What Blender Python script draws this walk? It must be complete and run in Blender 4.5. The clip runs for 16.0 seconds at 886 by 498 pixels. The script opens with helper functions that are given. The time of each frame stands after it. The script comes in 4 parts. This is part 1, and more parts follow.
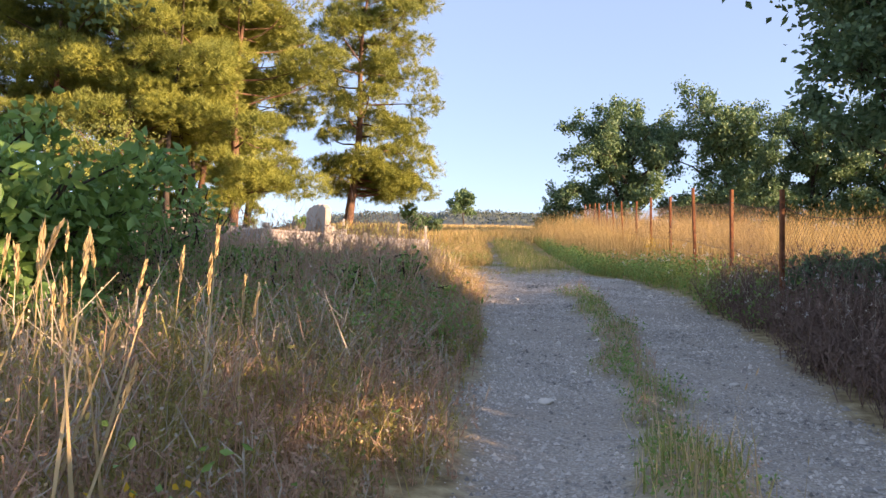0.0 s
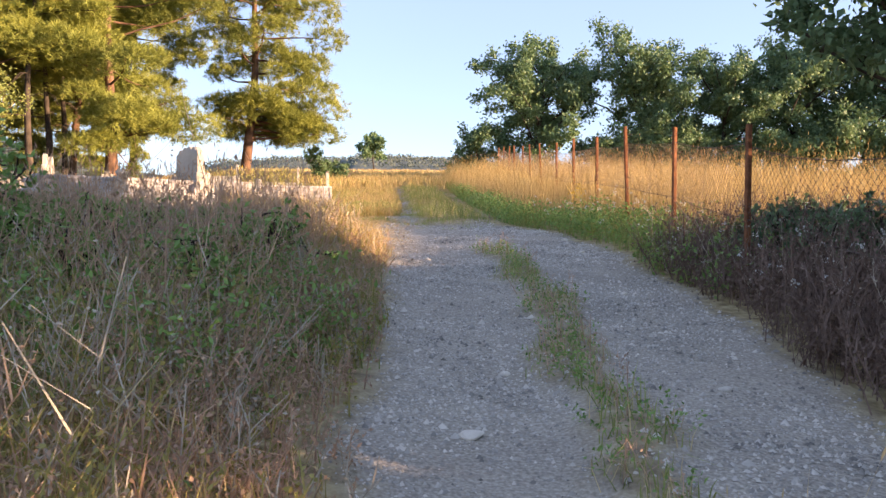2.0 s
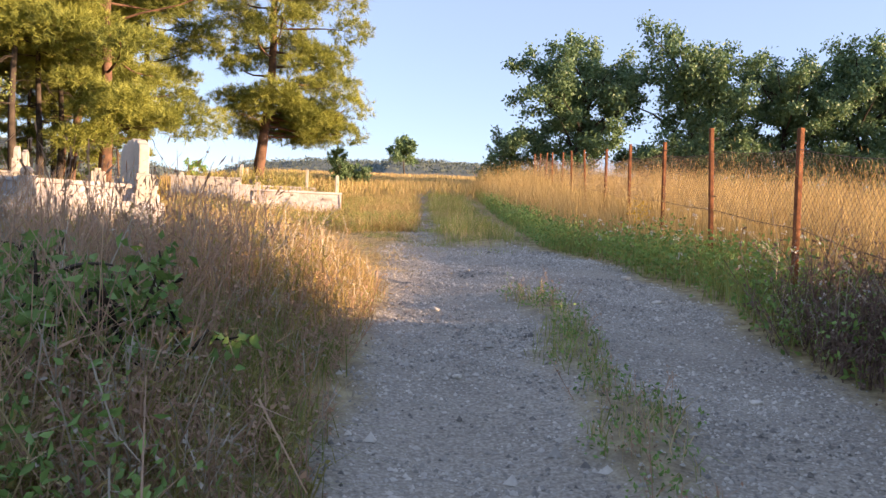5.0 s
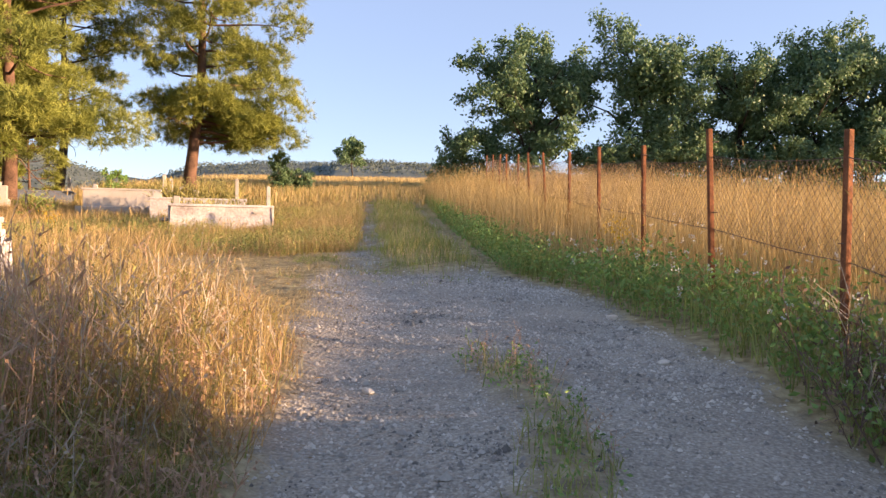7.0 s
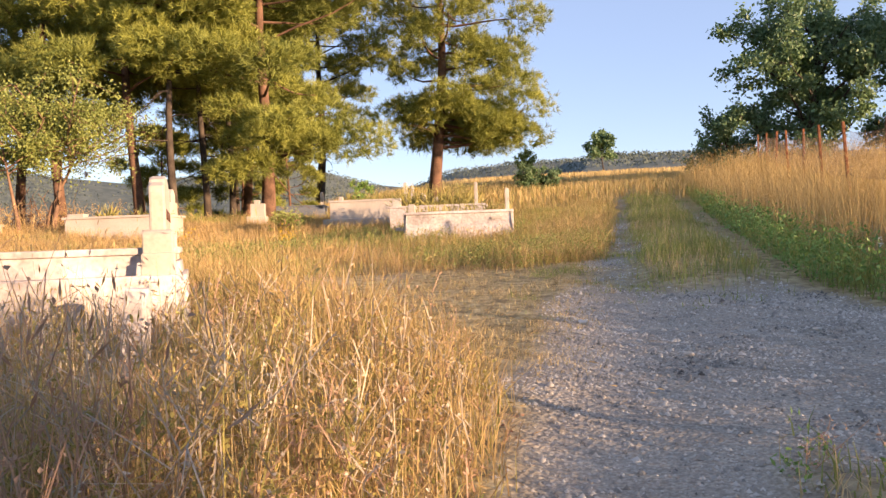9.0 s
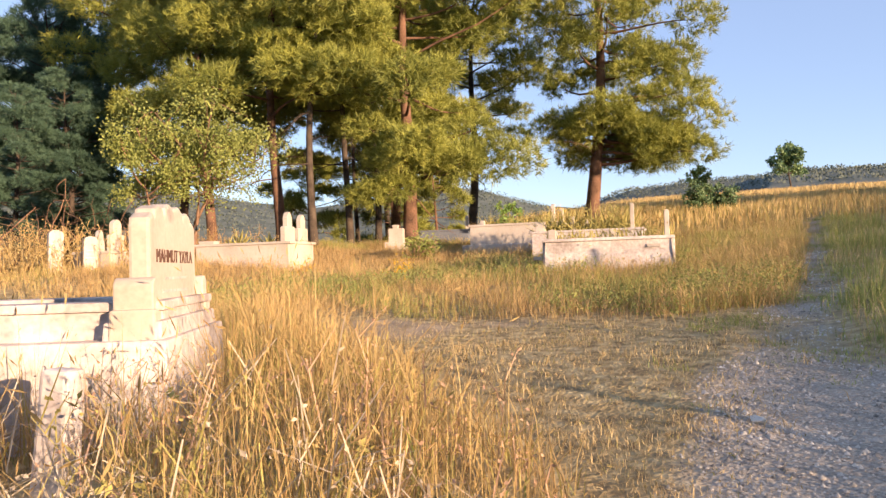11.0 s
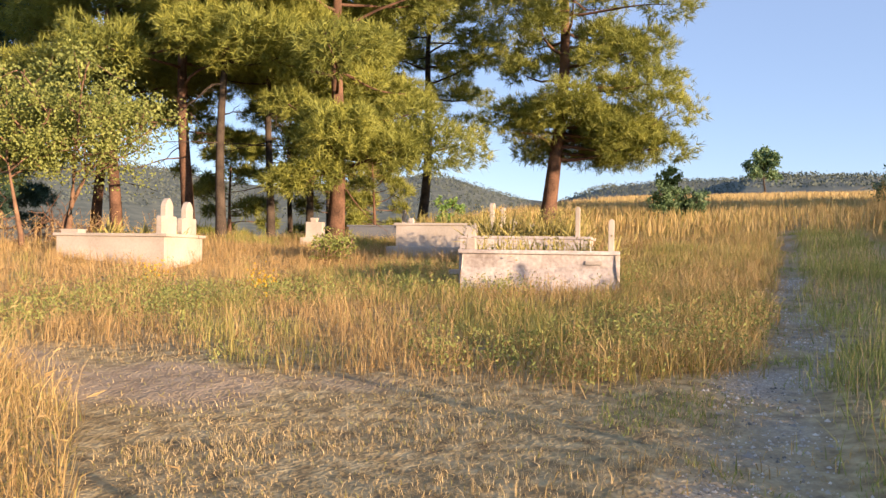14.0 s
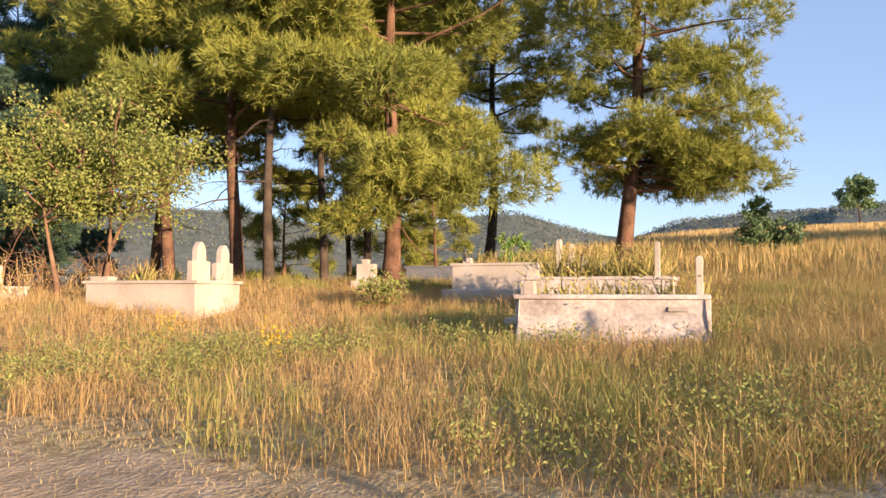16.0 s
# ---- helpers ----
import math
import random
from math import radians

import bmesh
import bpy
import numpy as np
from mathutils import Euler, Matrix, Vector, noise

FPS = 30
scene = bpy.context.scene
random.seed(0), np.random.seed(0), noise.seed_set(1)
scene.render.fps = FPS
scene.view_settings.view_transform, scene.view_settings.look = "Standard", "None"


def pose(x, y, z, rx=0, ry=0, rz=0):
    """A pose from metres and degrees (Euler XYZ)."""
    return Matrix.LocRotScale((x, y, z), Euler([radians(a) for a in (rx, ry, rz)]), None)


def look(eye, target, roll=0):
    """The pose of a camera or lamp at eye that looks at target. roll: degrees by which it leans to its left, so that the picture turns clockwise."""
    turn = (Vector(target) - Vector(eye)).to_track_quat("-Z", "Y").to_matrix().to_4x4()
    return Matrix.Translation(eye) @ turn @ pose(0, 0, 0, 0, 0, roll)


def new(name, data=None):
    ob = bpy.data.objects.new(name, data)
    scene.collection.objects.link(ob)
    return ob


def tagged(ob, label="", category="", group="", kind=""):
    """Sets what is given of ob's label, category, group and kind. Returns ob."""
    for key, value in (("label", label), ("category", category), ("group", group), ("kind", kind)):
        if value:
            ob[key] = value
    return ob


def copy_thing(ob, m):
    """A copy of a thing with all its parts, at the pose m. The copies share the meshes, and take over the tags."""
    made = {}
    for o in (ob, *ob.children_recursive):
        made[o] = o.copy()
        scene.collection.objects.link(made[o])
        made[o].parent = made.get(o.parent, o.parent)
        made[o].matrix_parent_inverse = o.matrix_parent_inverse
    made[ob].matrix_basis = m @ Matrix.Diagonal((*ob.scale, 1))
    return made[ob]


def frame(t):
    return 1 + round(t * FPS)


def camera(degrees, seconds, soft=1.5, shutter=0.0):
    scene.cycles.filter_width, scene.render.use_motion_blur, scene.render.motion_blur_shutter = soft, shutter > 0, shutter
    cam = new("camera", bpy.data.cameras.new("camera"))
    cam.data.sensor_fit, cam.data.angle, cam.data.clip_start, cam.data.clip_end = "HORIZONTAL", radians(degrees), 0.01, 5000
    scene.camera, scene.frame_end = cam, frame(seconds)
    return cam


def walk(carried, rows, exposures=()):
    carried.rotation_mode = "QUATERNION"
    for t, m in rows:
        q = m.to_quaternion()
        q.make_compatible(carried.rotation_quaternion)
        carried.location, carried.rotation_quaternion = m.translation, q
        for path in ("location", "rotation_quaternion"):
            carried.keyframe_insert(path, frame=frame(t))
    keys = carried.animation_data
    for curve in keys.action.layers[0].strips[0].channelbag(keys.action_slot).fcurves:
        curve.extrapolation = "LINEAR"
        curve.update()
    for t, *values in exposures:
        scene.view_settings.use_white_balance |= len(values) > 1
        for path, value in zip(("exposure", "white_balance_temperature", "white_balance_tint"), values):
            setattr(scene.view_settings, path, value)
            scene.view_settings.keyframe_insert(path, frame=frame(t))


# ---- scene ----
cam = camera(60.7, 16.0, soft=1.45)

EXPO, SKY, SUN = 1.12, 0.175, 6.7
PATH = [
    (0, (0.357, 2.248, 1.496), (0.261, 4.242, 1.604), 1.2),
    (0.5, (0.399, 2.729, 1.552), (0.283, 4.724, 1.641), -0.5),
    (1, (0.415, 3.138, 1.559), (0.464, 5.137, 1.597), 1.9),
    (1.5, (0.42, 3.573, 1.617), (0.563, 5.568, 1.668), 1.2),
    (2, (0.461, 4.07, 1.667), (0.598, 6.065, 1.632), 0.2),
    (2.5, (0.49, 4.52, 1.705), (0.643, 6.514, 1.723), 0.1),
    (3, (0.577, 4.999, 1.723), (0.631, 6.998, 1.78), -0.7),
    (3.5, (0.629, 5.38, 1.836), (0.58, 7.38, 1.848), 2.3),
    (4, (0.666, 5.87, 1.887), (0.664, 7.87, 1.832), 1.3),
    (6.5, (0.905, 8.216, 2.164), (1.031, 10.211, 2.203), 3.1),
    (7, (0.925, 8.63, 2.272), (1.107, 10.622, 2.252), 0.6),
    (7.5, (0.955, 9.081, 2.33), (1.028, 11.079, 2.388), 0.5),
    (8, (0.97, 9.539, 2.313), (0.977, 11.539, 2.336), 2.0),
    (8.5, (0.959, 9.957, 2.368), (0.789, 11.95, 2.345), 0.7),
    (9, (0.945, 10.465, 2.408), (0.466, 12.407, 2.388), -2.0),
    (9.5, (0.895, 10.887, 2.439), (0.24, 12.776, 2.468), -2.4),
    (10, (0.882, 11.327, 2.45), (0.115, 13.172, 2.531), -2.7),
    (12.5, (0.902, 13.835, 2.756), (-0.117, 15.556, 2.759), -1.9),
    (13, (0.878, 14.217, 2.764), (-0.21, 15.893, 2.82), -3.9),
    (13.5, (0.868, 14.543, 2.802), (-0.076, 16.306, 2.809), 0.2),
    (14, (0.809, 14.913, 2.876), (-0.027, 16.73, 2.894), 0.9),
    (14.5, (0.735, 15.278, 2.88), (-0.136, 17.078, 2.928), 0.3),
    (15, (0.66, 15.661, 2.908), (-0.272, 17.43, 2.95), 0.7),
    (15.5, (0.566, 15.987, 2.981), (-0.358, 17.76, 3.034), 0.5),
    (16, (0.44, 16.322, 2.969), (-0.572, 18.043, 3.087), 0.1),
]
walk(cam, [(t, look(eye, aim, roll)) for t, eye, aim, roll in PATH], [(0.0, EXPO + 0.2, 7000, 20), (2.5, EXPO + 0.38, 7000, 20), (4.0, EXPO + 0.28, 7000, 20), (6.5, EXPO, 7000, 20), (9.0, EXPO - 0.08, 7000, 20), (12.5, EXPO - 0.2, 6600, 16), (16.0, EXPO - 0.22, 6600, 16)])

# ---- light: low evening sun from the fence side, open sky ----
SUN_ELEV = radians(8.8)
SUN_TO = Vector((1.0, -0.33, 0)).normalized()
world = bpy.data.worlds.new("world")
scene.world = world
world.use_nodes = True
wn = world.node_tree
sky = wn.nodes.new("ShaderNodeTexSky")
sky.sky_type, sky.sun_disc = "NISHITA", False
sky.sun_elevation = SUN_ELEV
sky.sun_rotation = math.atan2(SUN_TO.x, SUN_TO.y)
sky.air_density, sky.dust_density, sky.ozone_density = 0.8, 0.0, 1.5
bg = wn.nodes["Background"]
bg.inputs["Strength"].default_value = SKY
sky_fill = wn.nodes.new("ShaderNodeMixRGB")  # flat pale blue mixed in to even the sky and lift the shade
sky_fill.inputs["Fac"].default_value = 0.55
sky_fill.inputs["Color2"].default_value = (1.28, 1.72, 2.75, 1)
wn.links.new(sky.outputs[0], sky_fill.inputs["Color1"])
wn.links.new(sky_fill.outputs[0], bg.inputs["Color"])
sun_data = bpy.data.lights.new("sun", "SUN")
sun_data.energy, sun_data.angle, sun_data.color = SUN, radians(0.6), (1.0, 0.72, 0.46)
sun = new("sun", sun_data)
toward = Vector((SUN_TO.x * math.cos(SUN_ELEV), SUN_TO.y * math.cos(SUN_ELEV), math.sin(SUN_ELEV)))
sun.matrix_world = look(toward * 60, (0, 0, 0))

# ---- materials ----
def grainy(name, dark, light, scale=8.0, rough=0.9, bump=0.3, fine=60.0, spread=0.35, through_light=0.0, island=0.0, specular=0.2):
    """Two scales of noise between two colours, with relief; through_light: share of light let through (leaves)."""
    m = bpy.data.materials.new(name)
    m.use_nodes = True
    n, l = m.node_tree.nodes, m.node_tree.links
    p = n["Principled BSDF"]
    p.inputs["Roughness"].default_value = rough
    p.inputs["Specular IOR Level"].default_value = specular
    geo = n.new("ShaderNodeNewGeometry")
    big, small = n.new("ShaderNodeTexNoise"), n.new("ShaderNodeTexNoise")
    big.inputs["Scale"].default_value, small.inputs["Scale"].default_value = scale, fine
    big.inputs["Detail"].default_value = 4
    for tex in (big, small):
        l.new(geo.outputs["Position"], tex.inputs["Vector"])
    mix = n.new("ShaderNodeMath")
    mix.operation = "MULTIPLY_ADD"
    mix.inputs[1].default_value = spread
    l.new(small.outputs[0], mix.inputs[0])
    last = big.outputs[0]
    if island:
        add = n.new("ShaderNodeMath")
        add.operation = "MULTIPLY_ADD"
        add.inputs[1].default_value = island
        l.new(geo.outputs["Random Per Island"], add.inputs[0])
        l.new(big.outputs[0], add.inputs[2])
        last = add.outputs[0]
    l.new(last, mix.inputs[2])
    ramp = n.new("ShaderNodeValToRGB")
    low = 0.3 + spread * 0.3 + island * 0.1
    high = 0.7 + spread * 0.6 + island * 0.9
    ramp.color_ramp.elements[0].position, ramp.color_ramp.elements[1].position = low / 1.6, high / 1.6
    ramp.color_ramp.elements[0].color, ramp.color_ramp.elements[1].color = (*dark, 1), (*light, 1)
    half = n.new("ShaderNodeMath")
    half.operation = "MULTIPLY"
    half.inputs[1].default_value = 1 / 1.6
    l.new(mix.outputs[0], half.inputs[0])
    l.new(half.outputs[0], ramp.inputs[0])
    l.new(ramp.outputs[0], p.inputs["Base Color"])
    if bump:
        b = n.new("ShaderNodeBump")
        b.inputs["Strength"].default_value, b.inputs["Distance"].default_value = bump, 0.02
        l.new(mix.outputs[0], b.inputs["Height"])
        l.new(b.outputs[0], p.inputs["Normal"])
    if through_light:
        t = n.new("ShaderNodeBsdfTranslucent")
        l.new(ramp.outputs[0], t.inputs["Color"])
        s = n.new("ShaderNodeMixShader")
        s.inputs[0].default_value = through_light
        l.new(p.outputs[0], s.inputs[1])
        l.new(t.outputs[0], s.inputs[2])
        l.new(s.outputs[0], n["Material Output"].inputs["Surface"])
    return m


GOLD = grainy("dry_gold_grass", (0.33, 0.225, 0.085), (0.72, 0.55, 0.26), 0.9, 0.75, 0, 30, 0.2, 0.35, 0.6)
STRAW = grainy("pale_straw", (0.4, 0.295, 0.145), (0.75, 0.6, 0.34), 1.2, 0.75, 0, 30, 0.2, 0.3, 0.6)
GREEN = grainy("green_grass", (0.18, 0.215, 0.06), (0.45, 0.48, 0.165), 0.9, 0.7, 0, 30, 0.2, 0.35, 0.6)
OLIVE = grainy("yellow_green_grass", (0.26, 0.235, 0.075), (0.52, 0.455, 0.16), 0.8, 0.75, 0, 30, 0.2, 0.35, 0.6)
BROWN = grainy("dry_brown_weed", (0.36, 0.225, 0.155), (0.72, 0.49, 0.33), 1.2, 0.85, 0, 30, 0.2, 0.3, 0.6)
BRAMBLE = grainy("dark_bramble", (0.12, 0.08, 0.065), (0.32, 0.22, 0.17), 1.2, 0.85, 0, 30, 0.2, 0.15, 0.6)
GREYWEED = grainy("grey_dry_weed", (0.34, 0.29, 0.22), (0.64, 0.55, 0.43), 1.2, 0.85, 0, 30, 0.2, 0.15, 0.6)
LEAF = grainy("fresh_green_leaf", (0.11, 0.22, 0.05), (0.33, 0.5, 0.14), 1.5, 0.5, 0, 40, 0.2, 0.3, 0.6, 0.4)
OAKLEAF = grainy("oak_leaf", (0.065, 0.125, 0.06), (0.22, 0.33, 0.15), 0.5, 0.5, 0, 20, 0.2, 0.3, 0.6, 0.4)
OLIVELEAF = grainy("olive_leaf", (0.15, 0.19, 0.05), (0.38, 0.42, 0.12), 0.8, 0.6, 0, 20, 0.2, 0.3, 0.6, 0.3)
NEEDLE = grainy("pine_needle", (0.07, 0.11, 0.03), (0.42, 0.43, 0.09), 0.5, 0.6, 0, 6, 0.35, 0.25, 0.3, 0.3)
# pine needles darkened to blue-green; the conifers' shade is put into the colour
SHADED_NEEDLE = grainy("shaded_needle", (0.03, 0.07, 0.05), (0.11, 0.19, 0.12), 0.4, 0.6, 0, 12, 0.2, 0.25, 0.5, 0.3)
RUSTGRASS = grainy("reddish_dry_grass", (0.31, 0.2, 0.09), (0.66, 0.48, 0.23), 0.9, 0.8, 0, 30, 0.2, 0.35, 0.6)
# pale and low in contrast: distance haze is put into this colour
HAZED_WOOD = grainy("hazed_hill_wood", (0.1, 0.125, 0.105), (0.13, 0.155, 0.13), 0.05, 0.9, 0, 0.5, 0.2, 0.1, 0.6)
BARK = grainy("red_pine_bark", (0.05, 0.03, 0.021), (0.22, 0.125, 0.082), 3.0, 0.95, 0.9, 26, 0.5)
DARKBARK = grainy("dark_bark", (0.025, 0.02, 0.017), (0.11, 0.085, 0.065), 4.0, 0.95, 0.8, 30, 0.5)
TWIG = grainy("dead_twig", (0.12, 0.07, 0.045), (0.32, 0.2, 0.13), 3.0, 0.9, 0.2, 30, 0.4)
MARBLE = grainy("weathered_marble", (0.25, 0.21, 0.19), (0.66, 0.6, 0.57), 2.6, 0.6, 0.25, 24, 0.6, specular=0.4)
CREAM = grainy("cream_stone", (0.33, 0.285, 0.235), (0.54, 0.485, 0.42), 1.3, 0.6, 0.12, 30, 0.35, specular=0.3)
GREYSTONE = grainy("blue_grey_stone", (0.07, 0.085, 0.11), (0.19, 0.21, 0.25), 1.5, 0.6, 0.15, 30, 0.4)
SOIL = grainy("grave_soil", (0.10, 0.07, 0.045), (0.26, 0.19, 0.12), 3.0, 0.95, 0.6, 40, 0.5)
RUST = grainy("rusty_iron", (0.09, 0.035, 0.02), (0.34, 0.14, 0.065), 9.0, 0.85, 0.4, 60, 0.5)
WIRE = grainy("rusted_wire", (0.07, 0.05, 0.04), (0.20, 0.15, 0.12), 9.0, 0.7, 0, 60, 0.4)
PEBBLE = grainy("pale_gravel", (0.1, 0.092, 0.08), (0.78, 0.71, 0.6), 2.0, 0.9, 0.1, 50, 0.3, 0, 0.7)
PETAL = grainy("white_petal", (0.6, 0.6, 0.55), (0.8, 0.8, 0.75), 5.0, 0.7, 0, 30, 0.2, 0.3)
YELLOW = grainy("yellow_petal", (0.5, 0.3, 0.02), (0.75, 0.5, 0.05), 5.0, 0.7, 0, 30, 0.2, 0.3)
INK = grainy("dark_lettering", (0.08, 0.04, 0.03), (0.15, 0.09, 0.07), 20.0, 0.7, 0, 60, 0.3)


def ground_material():
    """Soil under everything: gravel where the track runs, straw litter elsewhere, woods far off."""
    m = bpy.data.materials.new("ground_cover")
    m.use_nodes = True
    n, l = m.node_tree.nodes, m.node_tree.links
    p = n["Principled BSDF"]
    p.inputs["Roughness"].default_value = 0.95
    p.inputs["Specular IOR Level"].default_value = 0.15
    geo = n.new("ShaderNodeNewGeometry")

    def noisy(scale, detail=6):
        t = n.new("ShaderNodeTexNoise")
        t.inputs["Scale"].default_value, t.inputs["Detail"].default_value = scale, detail
        l.new(geo.outputs["Position"], t.inputs["Vector"])
        return t.outputs[0]

    def ramp(value, stops):
        r = n.new("ShaderNodeValToRGB")
        r.color_ramp.elements[0].position, r.color_ramp.elements[1].position = stops[0][0], stops[-1][0]
        r.color_ramp.elements[0].color, r.color_ramp.elements[1].color = (*stops[0][1], 1), (*stops[-1][1], 1)
        for pos, col in stops[1:-1]:
            e = r.color_ramp.elements.new(pos)
            e.color = (*col, 1)
        l.new(value, r.inputs[0])
        return r.outputs[0]

    def blend(a, b, fac):
        x = n.new("ShaderNodeMix")
        x.data_type = "RGBA"
        l.new(fac, x.inputs[0])
        l.new(a, x.inputs[6])
        l.new(b, x.inputs[7])
        return x.outputs[2]

    def attr(name):
        a = n.new("ShaderNodeAttribute")
        a.attribute_name = name
        return a.outputs["Fac"]

    stones = n.new("ShaderNodeTexVoronoi")
    stones.inputs["Scale"].default_value = 34
    l.new(geo.outputs["Position"], stones.inputs["Vector"])
    gravel_a = ramp(noisy(55, 3), [(0.32, (0.18, 0.16, 0.135)), (0.5, (0.40, 0.355, 0.295)), (0.68, (0.66, 0.6, 0.5))])
    gravel_b = ramp(noisy(1.6), [(0.35, (0.32, 0.275, 0.215)), (0.7, (0.5, 0.435, 0.34))])
    half = n.new("ShaderNodeValue")
    half.outputs[0].default_value = 0.5
    gravel = blend(gravel_a, gravel_b, half.outputs[0])
    litter = ramp(noisy(9), [(0.3, (0.19, 0.14, 0.075)), (0.5, (0.36, 0.28, 0.145)), (0.72, (0.56, 0.46, 0.26))])
    field = ramp(noisy(0.5), [(0.3, (0.22, 0.16, 0.06)), (0.55, (0.36, 0.26, 0.09)), (0.75, (0.48, 0.36, 0.14))])
    # far woods lightened and evened, so the ramp carries the distance haze
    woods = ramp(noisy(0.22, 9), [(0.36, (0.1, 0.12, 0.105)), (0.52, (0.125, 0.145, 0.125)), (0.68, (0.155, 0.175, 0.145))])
    earth = ramp(noisy(5), [(0.3, (0.3, 0.225, 0.15)), (0.7, (0.5, 0.39, 0.27))])
    c = blend(litter, field, attr("field"))
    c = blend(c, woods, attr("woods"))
    c = blend(c, earth, attr("earth"))
    c = blend(c, gravel, attr("road"))
    l.new(c, p.inputs["Base Color"])
    b = n.new("ShaderNodeBump")
    b.inputs["Strength"].default_value, b.inputs["Distance"].default_value = 0.6, 0.014
    l.new(stones.outputs["Distance"], b.inputs["Height"])
    b2 = n.new("ShaderNodeBump")
    b2.inputs["Strength"].default_value, b2.inputs["Distance"].default_value = 0.5, 0.03
    l.new(noisy(14), b2.inputs["Height"])
    l.new(b.outputs[0], b2.inputs["Normal"])
    l.new(b2.outputs[0], p.inputs["Normal"])
    return m


# ---- terrain ----
KY = np.array([-40, -10, 0, 7.7, 13.2, 17.6, 25, 30, 36, 45, 70, 120, 200, 3000.0])
KZ = np.array([-3.5, -0.9, 0, 0.78, 1.42, 1.83, 2.5, 3.05, 3.8, 4.7, 7.0, 11.2, 13.5, 14.0])


def step(a, b, v):
    u = np.clip((v - a) / (b - a), 0, 1)
    return u * u * (3 - 2 * u)


def wob(x, y, f, s=0.0):
    """A cheap smooth wobble in -1..1."""
    return (np.sin(x * f + 1.7 * s) * np.cos(y * f * 0.83 - s) + 0.6 * np.sin((x * 0.71 - y) * f * 1.63 + s) + 0.4 * np.cos((x + y * 1.3) * f * 2.7 + 2 * s)) / 2


def left_edge(y):
    return np.interp(y, [0, 4.4, 6, 9, 13, 14.4, 15.4, 16.5, 18.2, 18.8, 40], [-0.35, -0.3, 0.25, 0.4, 0.45, 0.42, 0.0, -1.2, -3.0, -5.5, -5.5])


def right_edge(y):
    return np.interp(y, [0, 6.7, 9.7, 12, 14.4, 16.4, 18.0, 19.5, 22, 31], [2.6, 2.7, 3.1, 3.25, 3.3, 3.05, 2.5, 2.35, 2.2, 1.9])


def road_mask(x, y):
    w = 0.12 * wob(x, y, 3.1, 0.4)
    body = step(-0.15, 0.12, x - np.maximum(left_edge(y), 0.3 + 0.0 * y) + w) * step(-0.15, 0.15, right_edge(y) - x + w)
    full = body * (1 - step(17.6, 18.8, y + 2 * w))
    rut_a = np.exp(-(((x - 0.85 - 0.012 * (y - 19) - 0.16 * np.sin(y * 0.9) - 0.1 * wob(x, y, 3.3, 6)) / 0.32) ** 4)) * step(17, 18, y) * (1 - step(36, 44, y))
    rut_b = 0.6 * np.exp(-(((x - 2.15) / 0.22) ** 4)) * step(17, 18, y) * (1 - step(30, 38, y))
    return np.clip(np.maximum(full, np.maximum(rut_a, rut_b) * (0.55 + 0.75 * wob(x, y, 2.9, 2))), 0, 1)


def strip_mask(x, y):
    """The tufted ridge between the wheel tracks."""
    c = np.interp(y, [0, 6.4, 10, 12.7, 14], [1.35, 1.42, 1.75, 1.85, 1.6])
    near = step(0.26, 0.06, np.abs(x - c) + 0.22 * wob(x, y, 2.7, 1)) * (1 - step(13.4, 14.2, y))
    c2 = np.interp(y, [18, 22, 31], [1.75, 1.6, 1.5])
    far = step(0.75, 0.4, np.abs(x - c2) + 0.2 * wob(x, y, 1.9, 3)) * step(17.6, 18.6, y)
    return np.maximum(near, far)


def stubble_mask(x, y):
    """The mown, trodden branch that leaves the track towards the graves."""
    w = 0.2 * wob(x, y, 1.7, 5)
    return step(-0.15, 0.25, x - left_edge(y) + w) * step(14.6, 15.4, y) * (1 - step(19.3, 19.8, y - 0.9 * step(-0.6, 0.6, x) + w)) * (1 - step(0.3, 0.9, x)) * step(-14, -11, x)


def height(x, y):
    x, y = np.asarray(x, float), np.asarray(y, float)
    g = np.interp(y, KY, KZ)
    low = np.minimum(g, 2.5 + 0.03 * np.clip(y - 25, 0, 15)) - 0.12 * np.clip(y - 42, 0, 60)
    w = step(-8.0, -15.0, x + 0.12 * np.clip(y - 36, 0, 60))
    g = g * (1 - w) + low * w
    g = g + 0.16 * step(0.2, -1.2, x - np.minimum(left_edge(y), 0.35)) * (1 - step(15, 19, y)) * step(0, 4, y)
    g = g + 0.22 * step(3.2, 4.6, x) * step(60, 30, y)
    g = g + 0.45 * step(-6.0, -11.0, x) * step(15, 20, y) * (1 - step(27, 33, y))
    g = g - 0.04 * step(0.7, 0.1, np.abs(x - 0.9 - 0.16 * np.sin(y * 0.9))) * step(40, 14, y) + 0.04 * strip_mask(x, y)
    g = g + 0.035 * wob(x, y, 1.1, 2) + 0.012 * wob(x, y, 4.2, 7)
    r = np.hypot(x, y - 16)
    b = np.degrees(np.arctan2(-x, y - 16))
    ridge = np.interp(b, [-180, -60, -25, -6, 2, 9, 13, 17, 20, 25, 31, 38, 44, 50, 70, 110, 180],
                      [25, 22, 34, 42, 45, 44, 40, 28, 36, 48, 41, 34, 44, 47, 36, 26, 25.0])
    ridge = ridge + 1.6 * wob(b, r * 0.02, 0.35, 1) + 0.5 * wob(b, r * 0.05, 1.9, 4)
    rise = step(150, 470, r)
    return g * (1 - rise) + (ridge + 4) * rise


